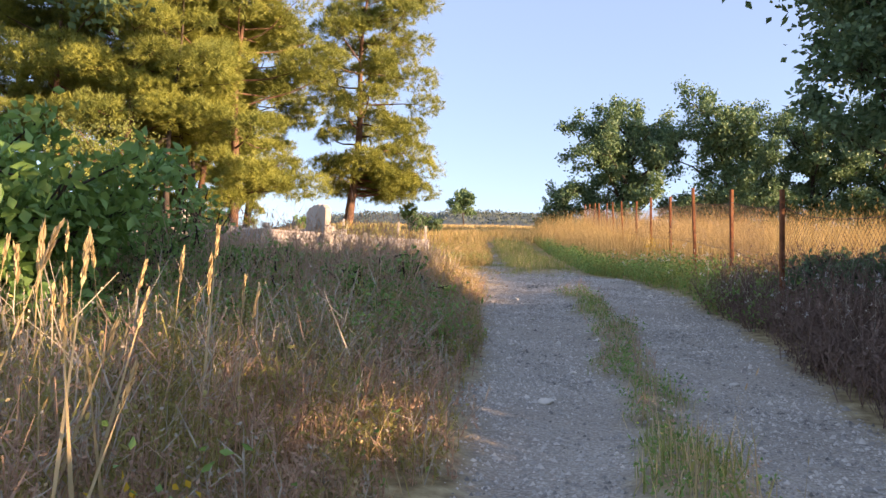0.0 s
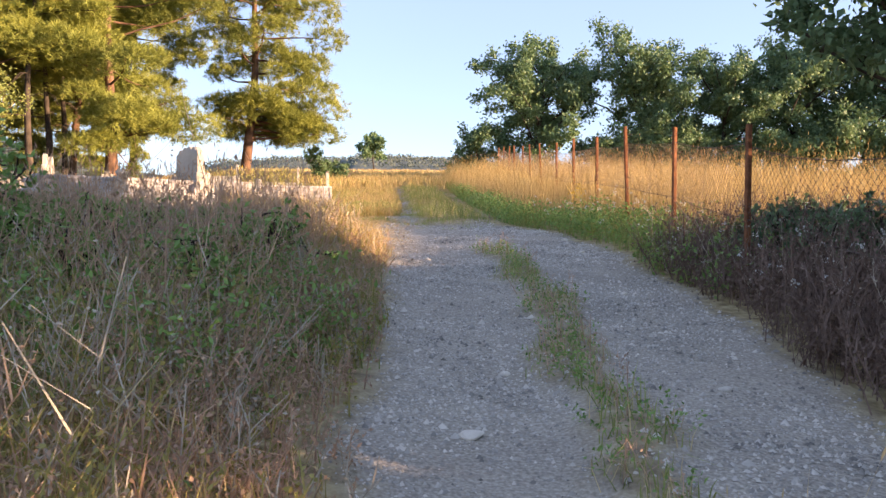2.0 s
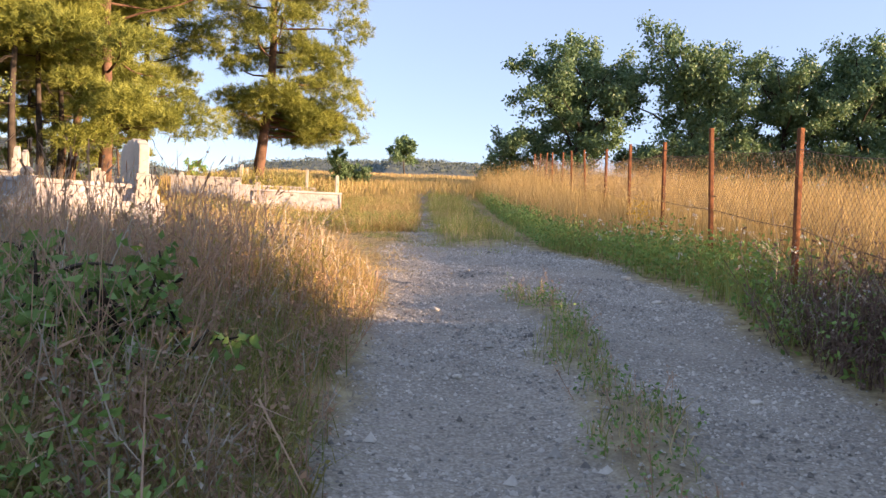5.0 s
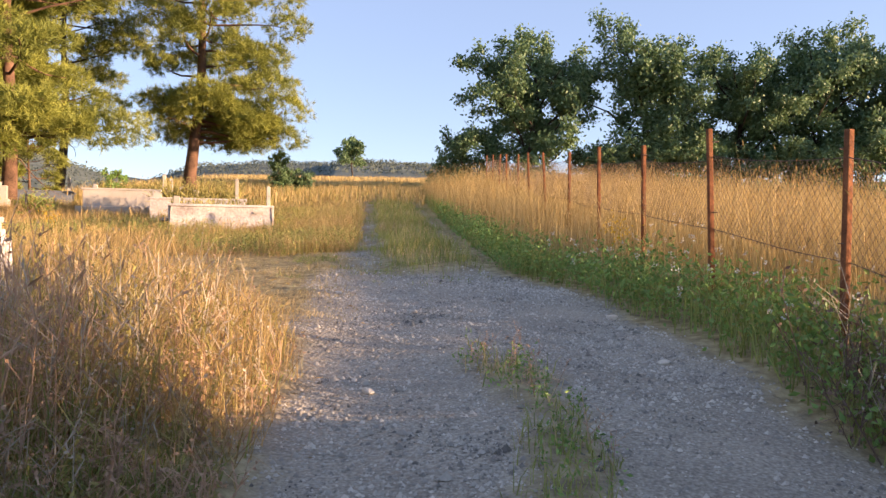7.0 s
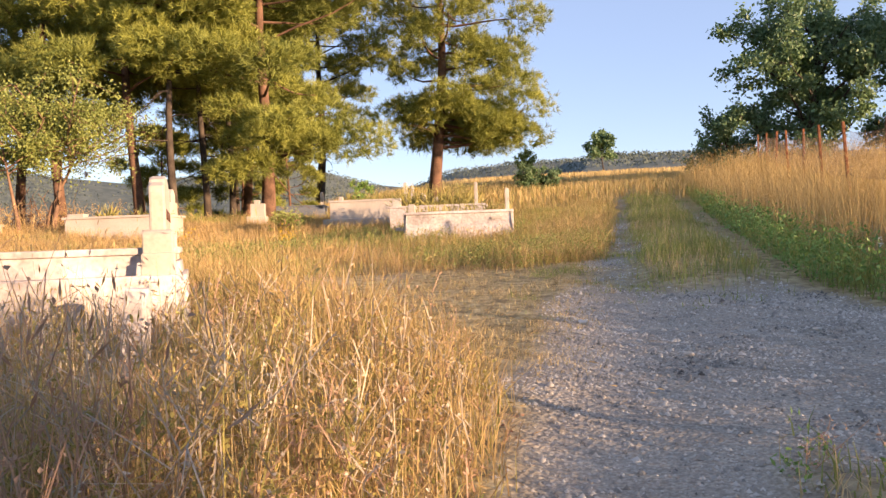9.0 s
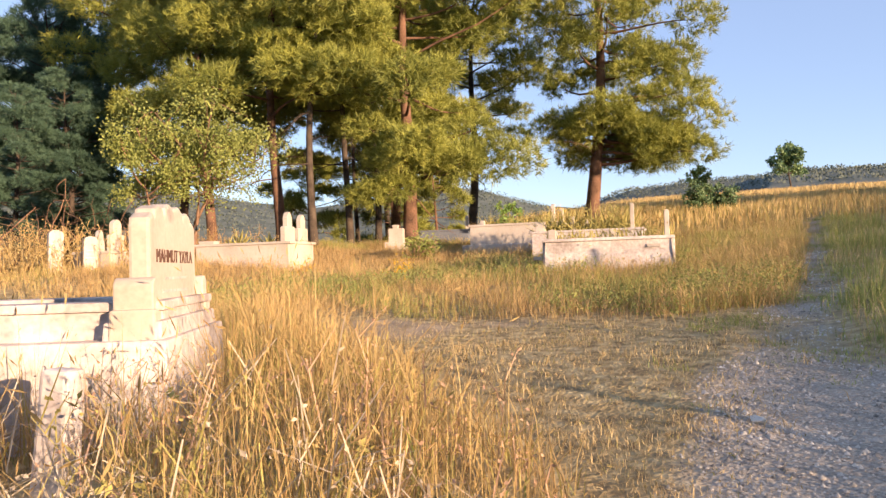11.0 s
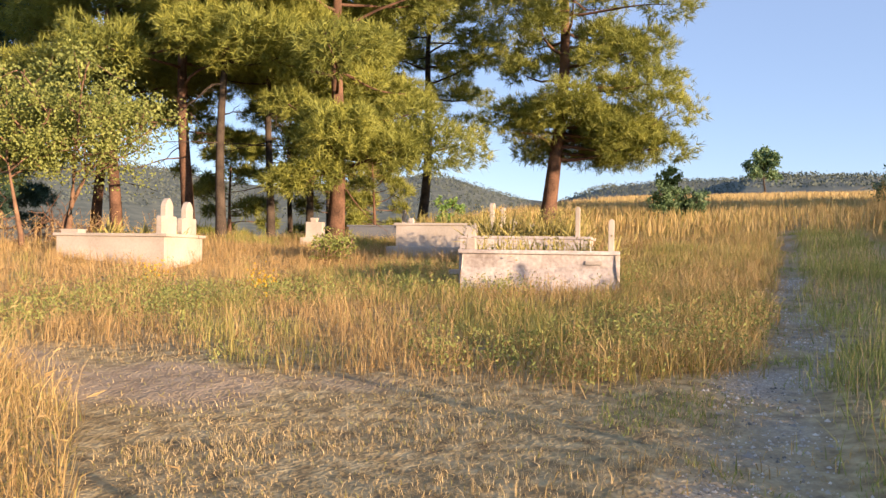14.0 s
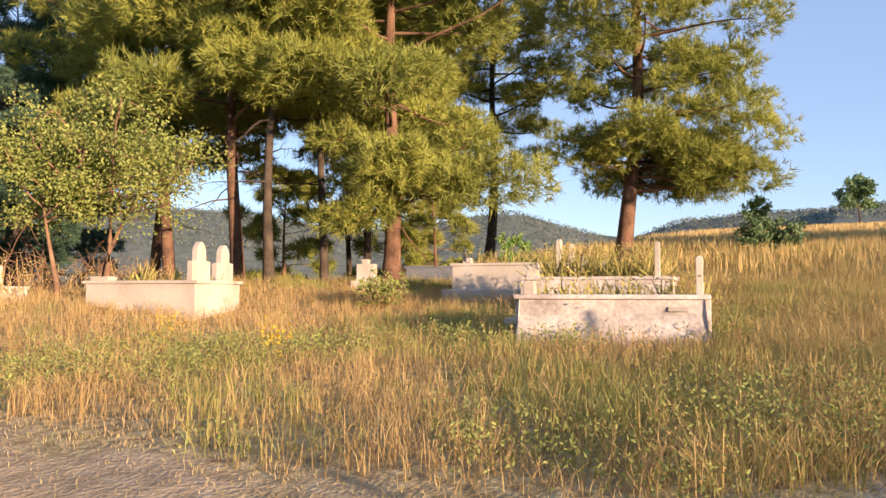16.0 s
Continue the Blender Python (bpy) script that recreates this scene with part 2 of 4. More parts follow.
def spaced(lo, hi, fine, far, grow):
    mid = list(np.arange(lo, hi + 1e-6, fine))
    a, d = [lo], fine
    while a[-1] > -far:
        d *= grow
        a.append(a[-1] - d)
    b, d = [hi], fine
    while b[-1] < far:
        d *= grow
        b.append(b[-1] + d)
    return np.array(a[:0:-1] + mid + b[1:])


def tri_mesh(name, verts, tris, material):
    me = bpy.data.meshes.new(name)
    verts, tris = np.asarray(verts, np.float32), np.asarray(tris, np.int32)
    me.vertices.add(len(verts))
    me.vertices.foreach_set("co", verts.ravel())
    me.loops.add(tris.size)
    me.loops.foreach_set("vertex_index", tris.ravel())
    me.polygons.add(len(tris))
    me.polygons.foreach_set("loop_start", np.arange(0, tris.size, 3, dtype=np.int32))
    me.update(calc_edges=True)
    me.materials.append(material)
    return me


def build_ground():
    gx, gy = spaced(-9, 6.5, 0.13, 1500, 1.13), spaced(2, 34, 0.14, 1500, 1.13)
    X, Y = np.meshgrid(gx, gy)
    Z = height(X, Y)
    nx, ny = len(gx), len(gy)
    i = (np.arange(ny - 1)[:, None] * nx + np.arange(nx - 1)).ravel()
    tris = np.concatenate([np.stack([i, i + 1, i + nx + 1], 1), np.stack([i, i + nx + 1, i + nx], 1)])
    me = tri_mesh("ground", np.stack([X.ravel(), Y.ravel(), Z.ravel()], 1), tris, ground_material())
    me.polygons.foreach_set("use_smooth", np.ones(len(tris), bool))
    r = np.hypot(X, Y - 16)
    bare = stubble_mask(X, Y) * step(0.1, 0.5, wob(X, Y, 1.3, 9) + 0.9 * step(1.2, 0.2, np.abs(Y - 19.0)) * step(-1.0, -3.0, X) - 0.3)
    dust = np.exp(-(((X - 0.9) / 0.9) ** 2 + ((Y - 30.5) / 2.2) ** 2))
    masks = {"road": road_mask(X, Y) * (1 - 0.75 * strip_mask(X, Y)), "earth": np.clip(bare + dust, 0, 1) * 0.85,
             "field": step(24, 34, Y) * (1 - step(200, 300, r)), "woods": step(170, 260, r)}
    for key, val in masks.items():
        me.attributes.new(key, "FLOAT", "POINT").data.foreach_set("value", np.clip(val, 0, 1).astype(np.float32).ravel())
    tagged(new("ground", me), "rising ground with a gravel track, straw litter and wooded far hills", "ground", kind="structure")


build_ground()


# ---- building helpers ----
RNG = np.random.default_rng(5)


def thing(name, label, category, at=(0, 0, 0), turn=0.0, group="", kind=""):
    ob = new(name)
    ob.matrix_basis = pose(*at, 0, 0, turn)
    return tagged(ob, label, category, group, kind)


def part(name, bm, material, parent, label=""):
    if isinstance(bm, bmesh.types.BMesh):
        me = bpy.data.meshes.new(name)
        bm.to_mesh(me)
        bm.free()
        me.materials.append(material)
    else:
        me = bm
    ob = new(name, me)
    ob.parent = parent
    return tagged(ob, label)


def block(cx, cy, cz, sx, sy, sz, bevel=0.012, batter=0.0, rough=0.0, turn=0.0):
    """A bevelled stone block on its centre; batter: how far the top draws in on each side."""
    bm = bmesh.new()
    bmesh.ops.create_cube(bm, size=1)
    for v in bm.verts:
        k = -batter if v.co.z > 0 else 0
        v.co = Vector((v.co.x * (sx + 2 * k), v.co.y * (sy + 2 * k), v.co.z * sz))
    bmesh.ops.bevel(bm, geom=list(bm.edges), offset=min(bevel, 0.3 * min(sx, sy, sz)), segments=2, affect="EDGES", profile=0.6)
    if rough:
        for v in bm.verts:
            v.co += noise.noise_vector(v.co * 9 + Vector((cx, cy, cz)) * 3) * rough
    bmesh.ops.transform(bm, matrix=pose(cx, cy, cz, 0, 0, turn), verts=bm.verts)
    return bm


def plate(profile, depth, bevel=0.01):
    """An upright plate from a half outline [(x, z), ...] mirrored about x = 0, standing in the x-z plane."""
    bm = bmesh.new()
    pts = [(x, z) for x, z in profile] + [(-x, z) for x, z in reversed(profile) if x > 1e-6]
    vs = [bm.verts.new((x, -depth / 2, z)) for x, z in pts]
    f = bm.faces.new(vs)
    out = bmesh.ops.extrude_face_region(bm, geom=[f])
    bmesh.ops.translate(bm, vec=(0, depth, 0), verts=[g for g in out["geom"] if isinstance(g, bmesh.types.BMVert)])
    bmesh.ops.recalc_face_normals(bm, faces=bm.faces)
    rim = [e for e in bm.edges if abs(e.verts[0].co.y - e.verts[1].co.y) < 1e-6]
    bmesh.ops.bevel(bm, geom=rim, offset=bevel, segments=2, affect="EDGES", profile=0.6)
    return bm


def place(bm, m):
    bmesh.ops.transform(bm, matrix=m, verts=bm.verts)
    return bm


class Geo:
    """Collects triangles: tubes and leaf cards."""

    def __init__(self):
        self.v, self.t, self.n = [], [], 0

    def add(self, verts, tris):
        self.v.append(np.asarray(verts, float).reshape(-1, 3))
        self.t.append(np.asarray(tris, int).reshape(-1, 3) + self.n)
        self.n += len(self.v[-1])

    def tube(self, pts, radii, sides=6):
        pts, radii = np.asarray(pts, float), np.asarray(radii, float)
        d = np.gradient(pts, axis=0)
        d /= np.linalg.norm(d, axis=1)[:, None] + 1e-9
        ref = np.where(np.abs(d[:, 2:3]) > 0.9, [[1.0, 0, 0]], [[0, 0, 1.0]])
        u = np.cross(d, ref)
        u /= np.linalg.norm(u, axis=1)[:, None] + 1e-9
        w = np.cross(d, u)
        a = np.arange(sides) * 2 * np.pi / sides
        ring = pts[:, None] + radii[:, None, None] * (np.cos(a)[None, :, None] * u[:, None] + np.sin(a)[None, :, None] * w[:, None])
        k = len(pts)
        i = (np.arange(k - 1)[:, None] * sides + np.arange(sides)).ravel()
        j = (np.arange(k - 1)[:, None] * sides + (np.arange(sides) + 1) % sides).ravel()
        self.add(ring, np.concatenate([np.stack([i, j, j + sides], 1), np.stack([i, j + sides, i + sides], 1)]))

    def mesh(self, name, material, smooth=False):
        me = tri_mesh(name, np.concatenate(self.v), np.concatenate(self.t), material)
        if smooth:
            me.polygons.foreach_set("use_smooth", np.ones(len(me.polygons), bool))
        return me


def unit(n, rng, up=0.0):
    d = rng.normal(size=(n, 3))
    d[:, 2] += up
    return d / (np.linalg.norm(d, axis=1)[:, None] + 1e-9)


def cards(geo, at, direction, length, width, rng, fold=0.25):
    """Leaves: a folded diamond at each point, along the direction."""
    n = len(at)
    side = np.cross(direction, unit(n, rng))
    side /= np.linalg.norm(side, axis=1)[:, None] + 1e-9
    nor = np.cross(direction, side)
    L, W = np.broadcast_to(length, n)[:, None], np.broadcast_to(width, n)[:, None]
    mid = at + direction * L * 0.45
    v = np.stack([at, mid + side * W / 2 + nor * W * fold, at + direction * L, mid - side * W / 2 + nor * W * fold], 1)
    k = np.arange(n)[:, None] * 4
    geo.add(v, np.concatenate([k + np.array([0, 1, 2]), k + np.array([0, 2, 3])]))


def needles(geo, at, direction, rng, per=14, length=0.2, width=0.02):
    """Pine tufts: a brush of narrow needles at each point."""
    n = len(at) * per
    base = np.repeat(at, per, 0)
    d = np.repeat(direction, per, 0) * 0.75 + unit(n, rng) * 0.85
    d /= np.linalg.norm(d, axis=1)[:, None] + 1e-9
    s = np.cross(d, unit(n, rng))
    s /= np.linalg.norm(s, axis=1)[:, None] + 1e-9
    L = length * rng.uniform(0.65, 1.25, n)[:, None]
    base = base + rng.normal(size=(n, 3)) * 0.03
    v = np.stack([base - s * width / 2, base + s * width / 2, base + d * L], 1)
    geo.add(v, np.arange(n * 3).reshape(-1, 3))


def bend(start, direction, length, rng, lift=0.0, wander=0.08, k=6):
    pts, d = [np.array(start, float)], np.array(direction, float)
    for _ in range(k):
        d = d + rng.normal(size=3) * wander + np.array([0, 0, lift / k])
        d /= np.linalg.norm(d)
        pts.append(pts[-1] + d * length / k)
    return np.array(pts)


# ---- trees ----
def pine(name, label, at, h, reach, bare, seed, trunk_r, lean=(0, 0), bark=BARK, limbs=46, lop=(0, 0), pad=0.8, leaf_mat=NEEDLE, extra=()):
    """A pine whose limbs end in rounded pads of needles; extra: (height, bearing, length) of single long boughs."""
    rng = np.random.default_rng(seed)
    ob = thing(name, label, "pine tree", at)
    wood, crown = Geo(), Geo()
    zs = np.linspace(-0.3, h, 14)
    tx = lean[0] * (zs / h) + 0.10 * np.sin(zs * 0.7 + seed)
    ty = lean[1] * (zs / h) + 0.10 * np.cos(zs * 0.6 + seed)
    tr = trunk_r * (1 - 0.9 * np.clip(zs / h, 0, 1)) * (1 + 0.35 * np.exp(-np.clip(zs, 0, 9) * 3))
    wood.tube(np.stack([tx, ty, zs], 1), tr, 10)
    spots, ways = [], []

    def foliage(centre, r, way):
        """One rounded, lumpy pad of needle tufts."""
        n = int(40 + 210 * r * r)
        d = unit(n, rng, 0.25)
        lump = 1 + 0.28 * np.sin(d[:, 0] * 5 + centre[0] * 3) * np.cos(d[:, 1] * 5 + centre[1] * 3)
        rad = rng.uniform(0.5, 1.0, n) ** 0.5 * lump
        spots.append(centre + d * rad[:, None] * np.array([r, r, 0.52 * r]))
        ways.append(d * 0.75 + way * 0.3 + np.array([0, 0, 0.45]))

    for i in range(limbs + len(extra)):
        u = (i + rng.uniform(0, 0.8)) / limbs
        a = i * 2.4 + rng.normal() * 0.4
        out = np.array([math.cos(a), math.sin(a)])
        if i < limbs:
            z = bare + (h - bare) * u ** 0.92
            prof = math.sin(math.pi * (0.2 + 0.73 * min(u, 1.0))) ** 0.8
            L = reach * prof * rng.uniform(0.62, 1.05) * (1 + 0.5 * float(np.dot(out, lop)))
        else:
            z, a, L = extra[i - limbs][0], radians(extra[i - limbs][1]), extra[i - limbs][2]
            u = (z - bare) / (h - bare)
            out = np.array([math.cos(a), math.sin(a)])
        c = np.array([np.interp(z, zs, tx), np.interp(z, zs, ty), z])
        limb = bend(c, (out[0], out[1], -0.12 + 0.5 * max(u, 0.0)), L, rng, 0.3, 0.10)
        wood.tube(limb, np.linspace(0.055 * (1 - 0.7 * min(max(u, 0), 1)) * trunk_r / 0.2, 0.012, 7), 5)
        way = limb[-1] - limb[0]
        way /= np.linalg.norm(way)
        foliage(limb[-1], pad * rng.uniform(0.6, 1.1) * min(1.0, 0.55 + 0.2 * L), way)
        side = np.array([-way[1], way[0], 0.0])
        for f, k in ((0.78, 1), (0.6, -1), (0.42, 1)):
            if (L * f > 1.1 and rng.uniform() < 0.6) or i >= limbs:
                q = np.array([np.interp(f * 6, range(7), limb[:, m]) for m in range(3)])
                off = side * k * rng.uniform(0.3, 0.75) + np.array([0, 0, rng.uniform(-0.1, 0.35)])
                wood.tube(np.stack([q, q + off * 0.5 + [0, 0, 0.03], q + off]), np.array([0.014, 0.009, 0.005]), 4)
                foliage(q + off, pad * rng.uniform(0.45, 0.8), way)
    spots, ways = np.concatenate(spots), np.concatenate(ways)
    ways /= np.linalg.norm(ways, axis=1)[:, None]
    needles(crown, spots, ways, rng, 10, 0.22, 0.023)
    for i in range(7):
        a, z = rng.uniform(0, 6.28), bare * rng.uniform(0.55, 1.05)
        c = np.array([np.interp(z, zs, tx), np.interp(z, zs, ty), z])
        dry = bend(c, (math.cos(a), math.sin(a), -0.1), rng.uniform(0.5, 1.9), rng, -0.3, 0.2)
        wood.tube(dry, np.linspace(0.02, 0.004, 7), 4)
        for k in (3, 4, 5):
            wood.tube(bend(dry[k], unit(1, rng, -0.3)[0], rng.uniform(0.2, 0.5), rng, -0.2, 0.2, 3), np.linspace(0.007, 0.003, 4), 3)
    part("trunk", wood.mesh("trunk", bark, True), bark, ob)
    part("crown", crown.mesh("crown", leaf_mat), leaf_mat, ob)
    return ob


def leafy(name, label, category, at, h, reach, bare, seed, leaf_mat=OAKLEAF, bark=DARKBARK, limbs=12, leaf=0.13, count=9000, trunk_r=0.16, stems=1, squash=1.0, clump=0.32):
    rng = np.random.default_rng(seed)
    ob = thing(name, label, category, at)
    wood, crown = Geo(), Geo()
    tips = []
    for s in range(stems):
        a0 = rng.uniform(0, 6.28)
        tilt = 0.0 if stems == 1 else 0.35
        trunk = bend((0.12 * s * math.cos(a0), 0.12 * s * math.sin(a0), -0.2), (tilt * math.cos(a0), tilt * math.sin(a0), 1), h * 0.8, rng, 0.3, 0.07, 8)
        wood.tube(trunk, np.linspace(trunk_r, trunk_r * 0.2, 9), 8)
        for i in range(limbs):
            u = (i + rng.uniform(0, 1)) / limbs
            z = bare + (h * 0.78 - bare) * u
            c = np.array([np.interp(z, trunk[:, 2], trunk[:, k]) for k in range(2)] + [z])
            a = i * 2.4 + a0 + rng.normal() * 0.3
            L = reach * (0.55 + 0.75 * math.sin(math.pi * min(1, 0.2 + u * 0.7))) * rng.uniform(0.6, 1.05)
            limb = bend(c, (math.cos(a), math.sin(a), 0.25 + 0.6 * u), L, rng, 0.3, 0.14)
            wood.tube(limb, np.linspace(trunk_r * 0.35, 0.012, 7), 5)
            for k in range(7):
                q = limb[rng.integers(2, 7)] + rng.normal(size=3) * 0.05
                w = unit(1, rng, 0.5)[0]
                tw = bend(q, w, reach * rng.uniform(0.2, 0.5), rng, 0.1, 0.15, 4)
                wood.tube(tw, np.linspace(0.012, 0.004, 5), 3)
                tips += [tw[2], tw[3], tw[4]]
    tips = np.array(tips)
    n = count
    pick = rng.integers(0, len(tips), n)
    spread = rng.normal(size=(n, 3)) * clump * reach * 0.33 * np.array([1, 1, 0.8 * squash])
    p = tips[pick] + spread
    p[:, 2] = np.maximum(p[:, 2], 0.12)
    d = unit(n, rng, -0.15)
    cards(crown, p, d, leaf * rng.uniform(0.6, 1.3, n), leaf * 0.6 * rng.uniform(0.7, 1.2, n), rng)
    part("trunk", wood.mesh("trunk", bark, True), bark, ob)
    part("crown", crown.mesh("crown", leaf_mat), leaf_mat, ob)
    return ob


def on(x, y, dz=0.0):
    return (x, y, float(height(x, y)) + dz)


PINES = "pines among the graves"
pine("pine", "tall red-barked pine with a lopsided crown behind the marble graves", on(-5.55, 36.2), 12.6, 2.9, 3.3, 11, 0.22, (0.6, 0.2), limbs=50, lop=(0.6, 0.25), pad=0.95,
     extra=[(1.9 + 0.2 * k, 6 + 14 * ((2 * k) % 4), 3.5 - 0.25 * k - 0.6 * (k % 2)) for k in range(7)] + [(2.3, 100, 1.0), (2.7, 190, 1.2), (2.9, 215, 1.7), (3.0, -60, 1.6)])
pine("pine", "dark slim pine with a high crown at the meadow's edge", on(-11.4, 39.5), 11.0, 3.2, 3.9, 12, 0.19, (0.5, 0), DARKBARK, 30, pad=0.95)
pine("pine", "stout red-barked pine with low bushy boughs among graves", on(-8.9, 29.8), 11.5, 3.3, 2.1, 13, 0.19, (0.2, 0.3), limbs=48, pad=0.95, extra=[(1.9, -70, 1.6), (1.7, -20, 1.9), (1.6, -110, 1.5), (2.0, 15, 2.6)])
base_a = pine("pine", "orange-barked pine in the grove behind the cream grave", on(-11.9, 28.3), 11.5, 3.3, 3.4, 14, 0.15, (-0.3, 0.2), limbs=38, pad=0.95)
base_b = pine("pine", "thin dark-barked pine standing in the shade of the grove", on(-10.5, 27.9), 10.0, 2.5, 3.7, 15, 0.11, (0.2, 0.1), DARKBARK, 26, pad=0.9)
for x, y, turn, sc, which in ((-10.9, 30.0, 80, 0.95, 1), (-11.4, 32.4, 150, 1.0, 1), (-11.9, 34.6, 210, 1.1, 0), (-15.0, 29.0, 40, 1.05, 0),
                              (-19.0, 32.0, 250, 1.15, 0), (-14.0, 37.5, 10, 1.1, 1), (-13.2, 34.0, 70, 0.8, 1)):
    src = (base_a, base_b)[which]
    c = copy_thing(src, pose(*on(x, y), 0, 0, turn))
    c.scale = (sc, sc, sc)
# conifers whose dark needle colour carries their shade
far_conifer = pine("conifer", "broad conifer beyond the grove with shade put into its needle colour", on(-23.0, 29.6), 9.0, 2.6, 0.7, 21, 0.18, bark=DARKBARK, limbs=74, pad=0.58, leaf_mat=SHADED_NEEDLE)
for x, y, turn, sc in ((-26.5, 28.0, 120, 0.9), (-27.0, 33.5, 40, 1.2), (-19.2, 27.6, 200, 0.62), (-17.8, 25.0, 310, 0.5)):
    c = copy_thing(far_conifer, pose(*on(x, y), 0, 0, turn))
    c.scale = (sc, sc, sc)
low = pine("pine", "young yellow-green pine in the understorey of the grove", on(-12.8, 31.0), 3.0, 1.3, 0.3, 22, 0.06, limbs=26, pad=0.5)
for x, y, turn, sc in ((-9.9, 33.4, 100, 0.85), (-12.6, 35.6, 300, 1.2)):
    c = copy_thing(low, pose(*on(x, y), 0, 0, turn))
    c.scale = (sc, sc, sc)

# small fruit trees beside the cream grave
leafy("fruit_tree", "small olive-leaved tree with forked grey trunk behind a grave", "tree", on(-11.9, 25.0), 2.7, 1.5, 1.3, 31, OLIVELEAF, TWIG, 9, 0.07, 13000, 0.07, 2)
leafy("fruit_tree", "small leaning tree with light yellow-green leaves", "tree", on(-11.9, 24.2), 2.4, 1.1, 1.2, 32, OLIVELEAF, TWIG, 8, 0.07, 9000, 0.06)

leafy("shrub", "small grey-green bush beside a pine among the graves", "shrub", on(-6.5, 26.6), 0.42, 0.32, 0.05, 33, OLIVELEAF, TWIG, 4, 0.05, 1800, 0.012, 4)
leafy("sapling", "bright yellow-green sapling behind the stone graves", "tree", on(-6.5, 31.0), 1.0, 0.35, 0.3, 34, LEAF, TWIG, 6, 0.07, 1500, 0.02)

# oaks behind the fence
oak_a = leafy("oak_tree", "full green oak standing behind the wire fence", "oak tree", on(7.8, 42.5), 6.6, 3.5, 0.3, 48, count=27000, leaf=0.18, trunk_r=0.2, limbs=16, clump=0.17)
oak_b = leafy("oak_tree", "dense dark-green oak in the row behind the fence", "oak tree", on(13.4, 41.5), 6.7, 3.3, 0.3, 42, count=26000, leaf=0.18, trunk_r=0.2, limbs=16, clump=0.19)
for x, y, turn, sc, which in ((17.0, 41.0, 60, 0.9, 0), (20.2, 40.5, 200, 1.04, 1), (24.0, 40.0, 120, 0.95, 0), (27.5, 39.0, 20, 1.1, 1), (32.0, 40.0, 90, 1.1, 0)):
    c = copy_thing((oak_a, oak_b)[which], pose(*on(x, y), 0, 0, turn))
    c.scale = (sc, sc, sc)
hedge = leafy("shrub", "low green shrub at the foot of the oaks", "shrub", on(5.0, 42.0), 2.6, 1.3, 0.2, 43, count=5000, leaf=0.17, trunk_r=0.05, stems=3, limbs=5)
for k, (x, y) in enumerate(((10.6, 40.6), (12.4, 39.8), (14.6, 39.6), (16.8, 39.2), (19.0, 38.8), (21.4, 38.6), (24.0, 38.2), (26.6, 37.6), (29.5, 37.6))):
    c = copy_thing(hedge, pose(*on(x, y), 0, 0, 47 * k))
    c.scale = (1.0, 1.0, 0.75 + 0.12 * (k % 3))
leafy("shrub", "low dark hedge shrub where the field meets the oaks", "shrub", on(4.4, 44.0), 0.9, 0.8, 0.1, 44, count=2500, leaf=0.14, trunk_r=0.04, stems=3, limbs=4)
leafy("shrub", "round dark-green shrub alone in the golden meadow", "shrub", on(-2.3, 38.4), 0.78, 0.5, 0.1, 45, count=5000, leaf=0.09, trunk_r=0.04, stems=4, limbs=5)
leafy("sapling", "small yellow-green sapling beyond the dark shrub", "tree", on(-4.2, 50.0), 1.8, 0.55, 0.5, 46, OLIVELEAF, count=2400, leaf=0.12, trunk_r=0.04, limbs=6)
leafy("field_tree", "lone small tree on the crest of the far field", "tree", on(-1.8, 104.0), 4.6, 1.8, 1.6, 47, count=3600, leaf=0.34, trunk_r=0.12, limbs=9)

# trees on the fence side that shade the track
leafy("roadside_tree", "dark shaded tree leaning over the fence", "tree", on(5.4, 9.8), 6.4, 2.4, 2.0, 51, count=42000, leaf=0.125, trunk_r=0.07, limbs=14)
leafy("roadside_tree", "slim dark tree growing against the wire fence", "tree", on(4.45, 9.6), 4.8, 0.8, 1.3, 65, count=10000, leaf=0.09, trunk_r=0.04, limbs=14)
# these stand out of view, added to block sun from track and verge
leafy("roadside_tree", "unseen dense tree added by the road to shade the gravel track", "tree", on(7.5, 5.2), 4.8, 2.3, 0.7, 52, count=14000, leaf=0.16, trunk_r=0.14, limbs=14)
leafy("roadside_tree", "unseen dense tree added by the road to shade the gravel track", "tree", on(7.2, -0.3), 4.8, 2.2, 0.6, 53, count=14000, leaf=0.16, trunk_r=0.14, limbs=14)
for sx, sy, sk in ((9.6, 4.8, 61), (9.8, -0.8, 62), (9.0, 7.9, 64)):
    leafy("roadside_tree", "unseen dense tree added by the road to shade the gravel track", "tree", on(sx, sy), 3.7, 2.3, 0.4, sk, count=6500, leaf=0.18, trunk_r=0.12, limbs=13)
# unseen tree row, added far to the side to shade the track
row_tree = leafy("unseen_shade_tree", "unseen broad-leaved tree added to keep low sun off the track", "tree", on(22.0, -1.5), 2.9, 2.0, 0.3, 63, count=5000, leaf=0.26, trunk_r=0.12, limbs=12)
for k in range(11):
    c = copy_thing(row_tree, pose(*on(22.0 + 0.5 * (k % 3), 0.4 + 1.9 * k), 0, 0, 75 * k))
    c.scale = (1.0, 1.0, 0.66 + 0.04 * (k % 3))
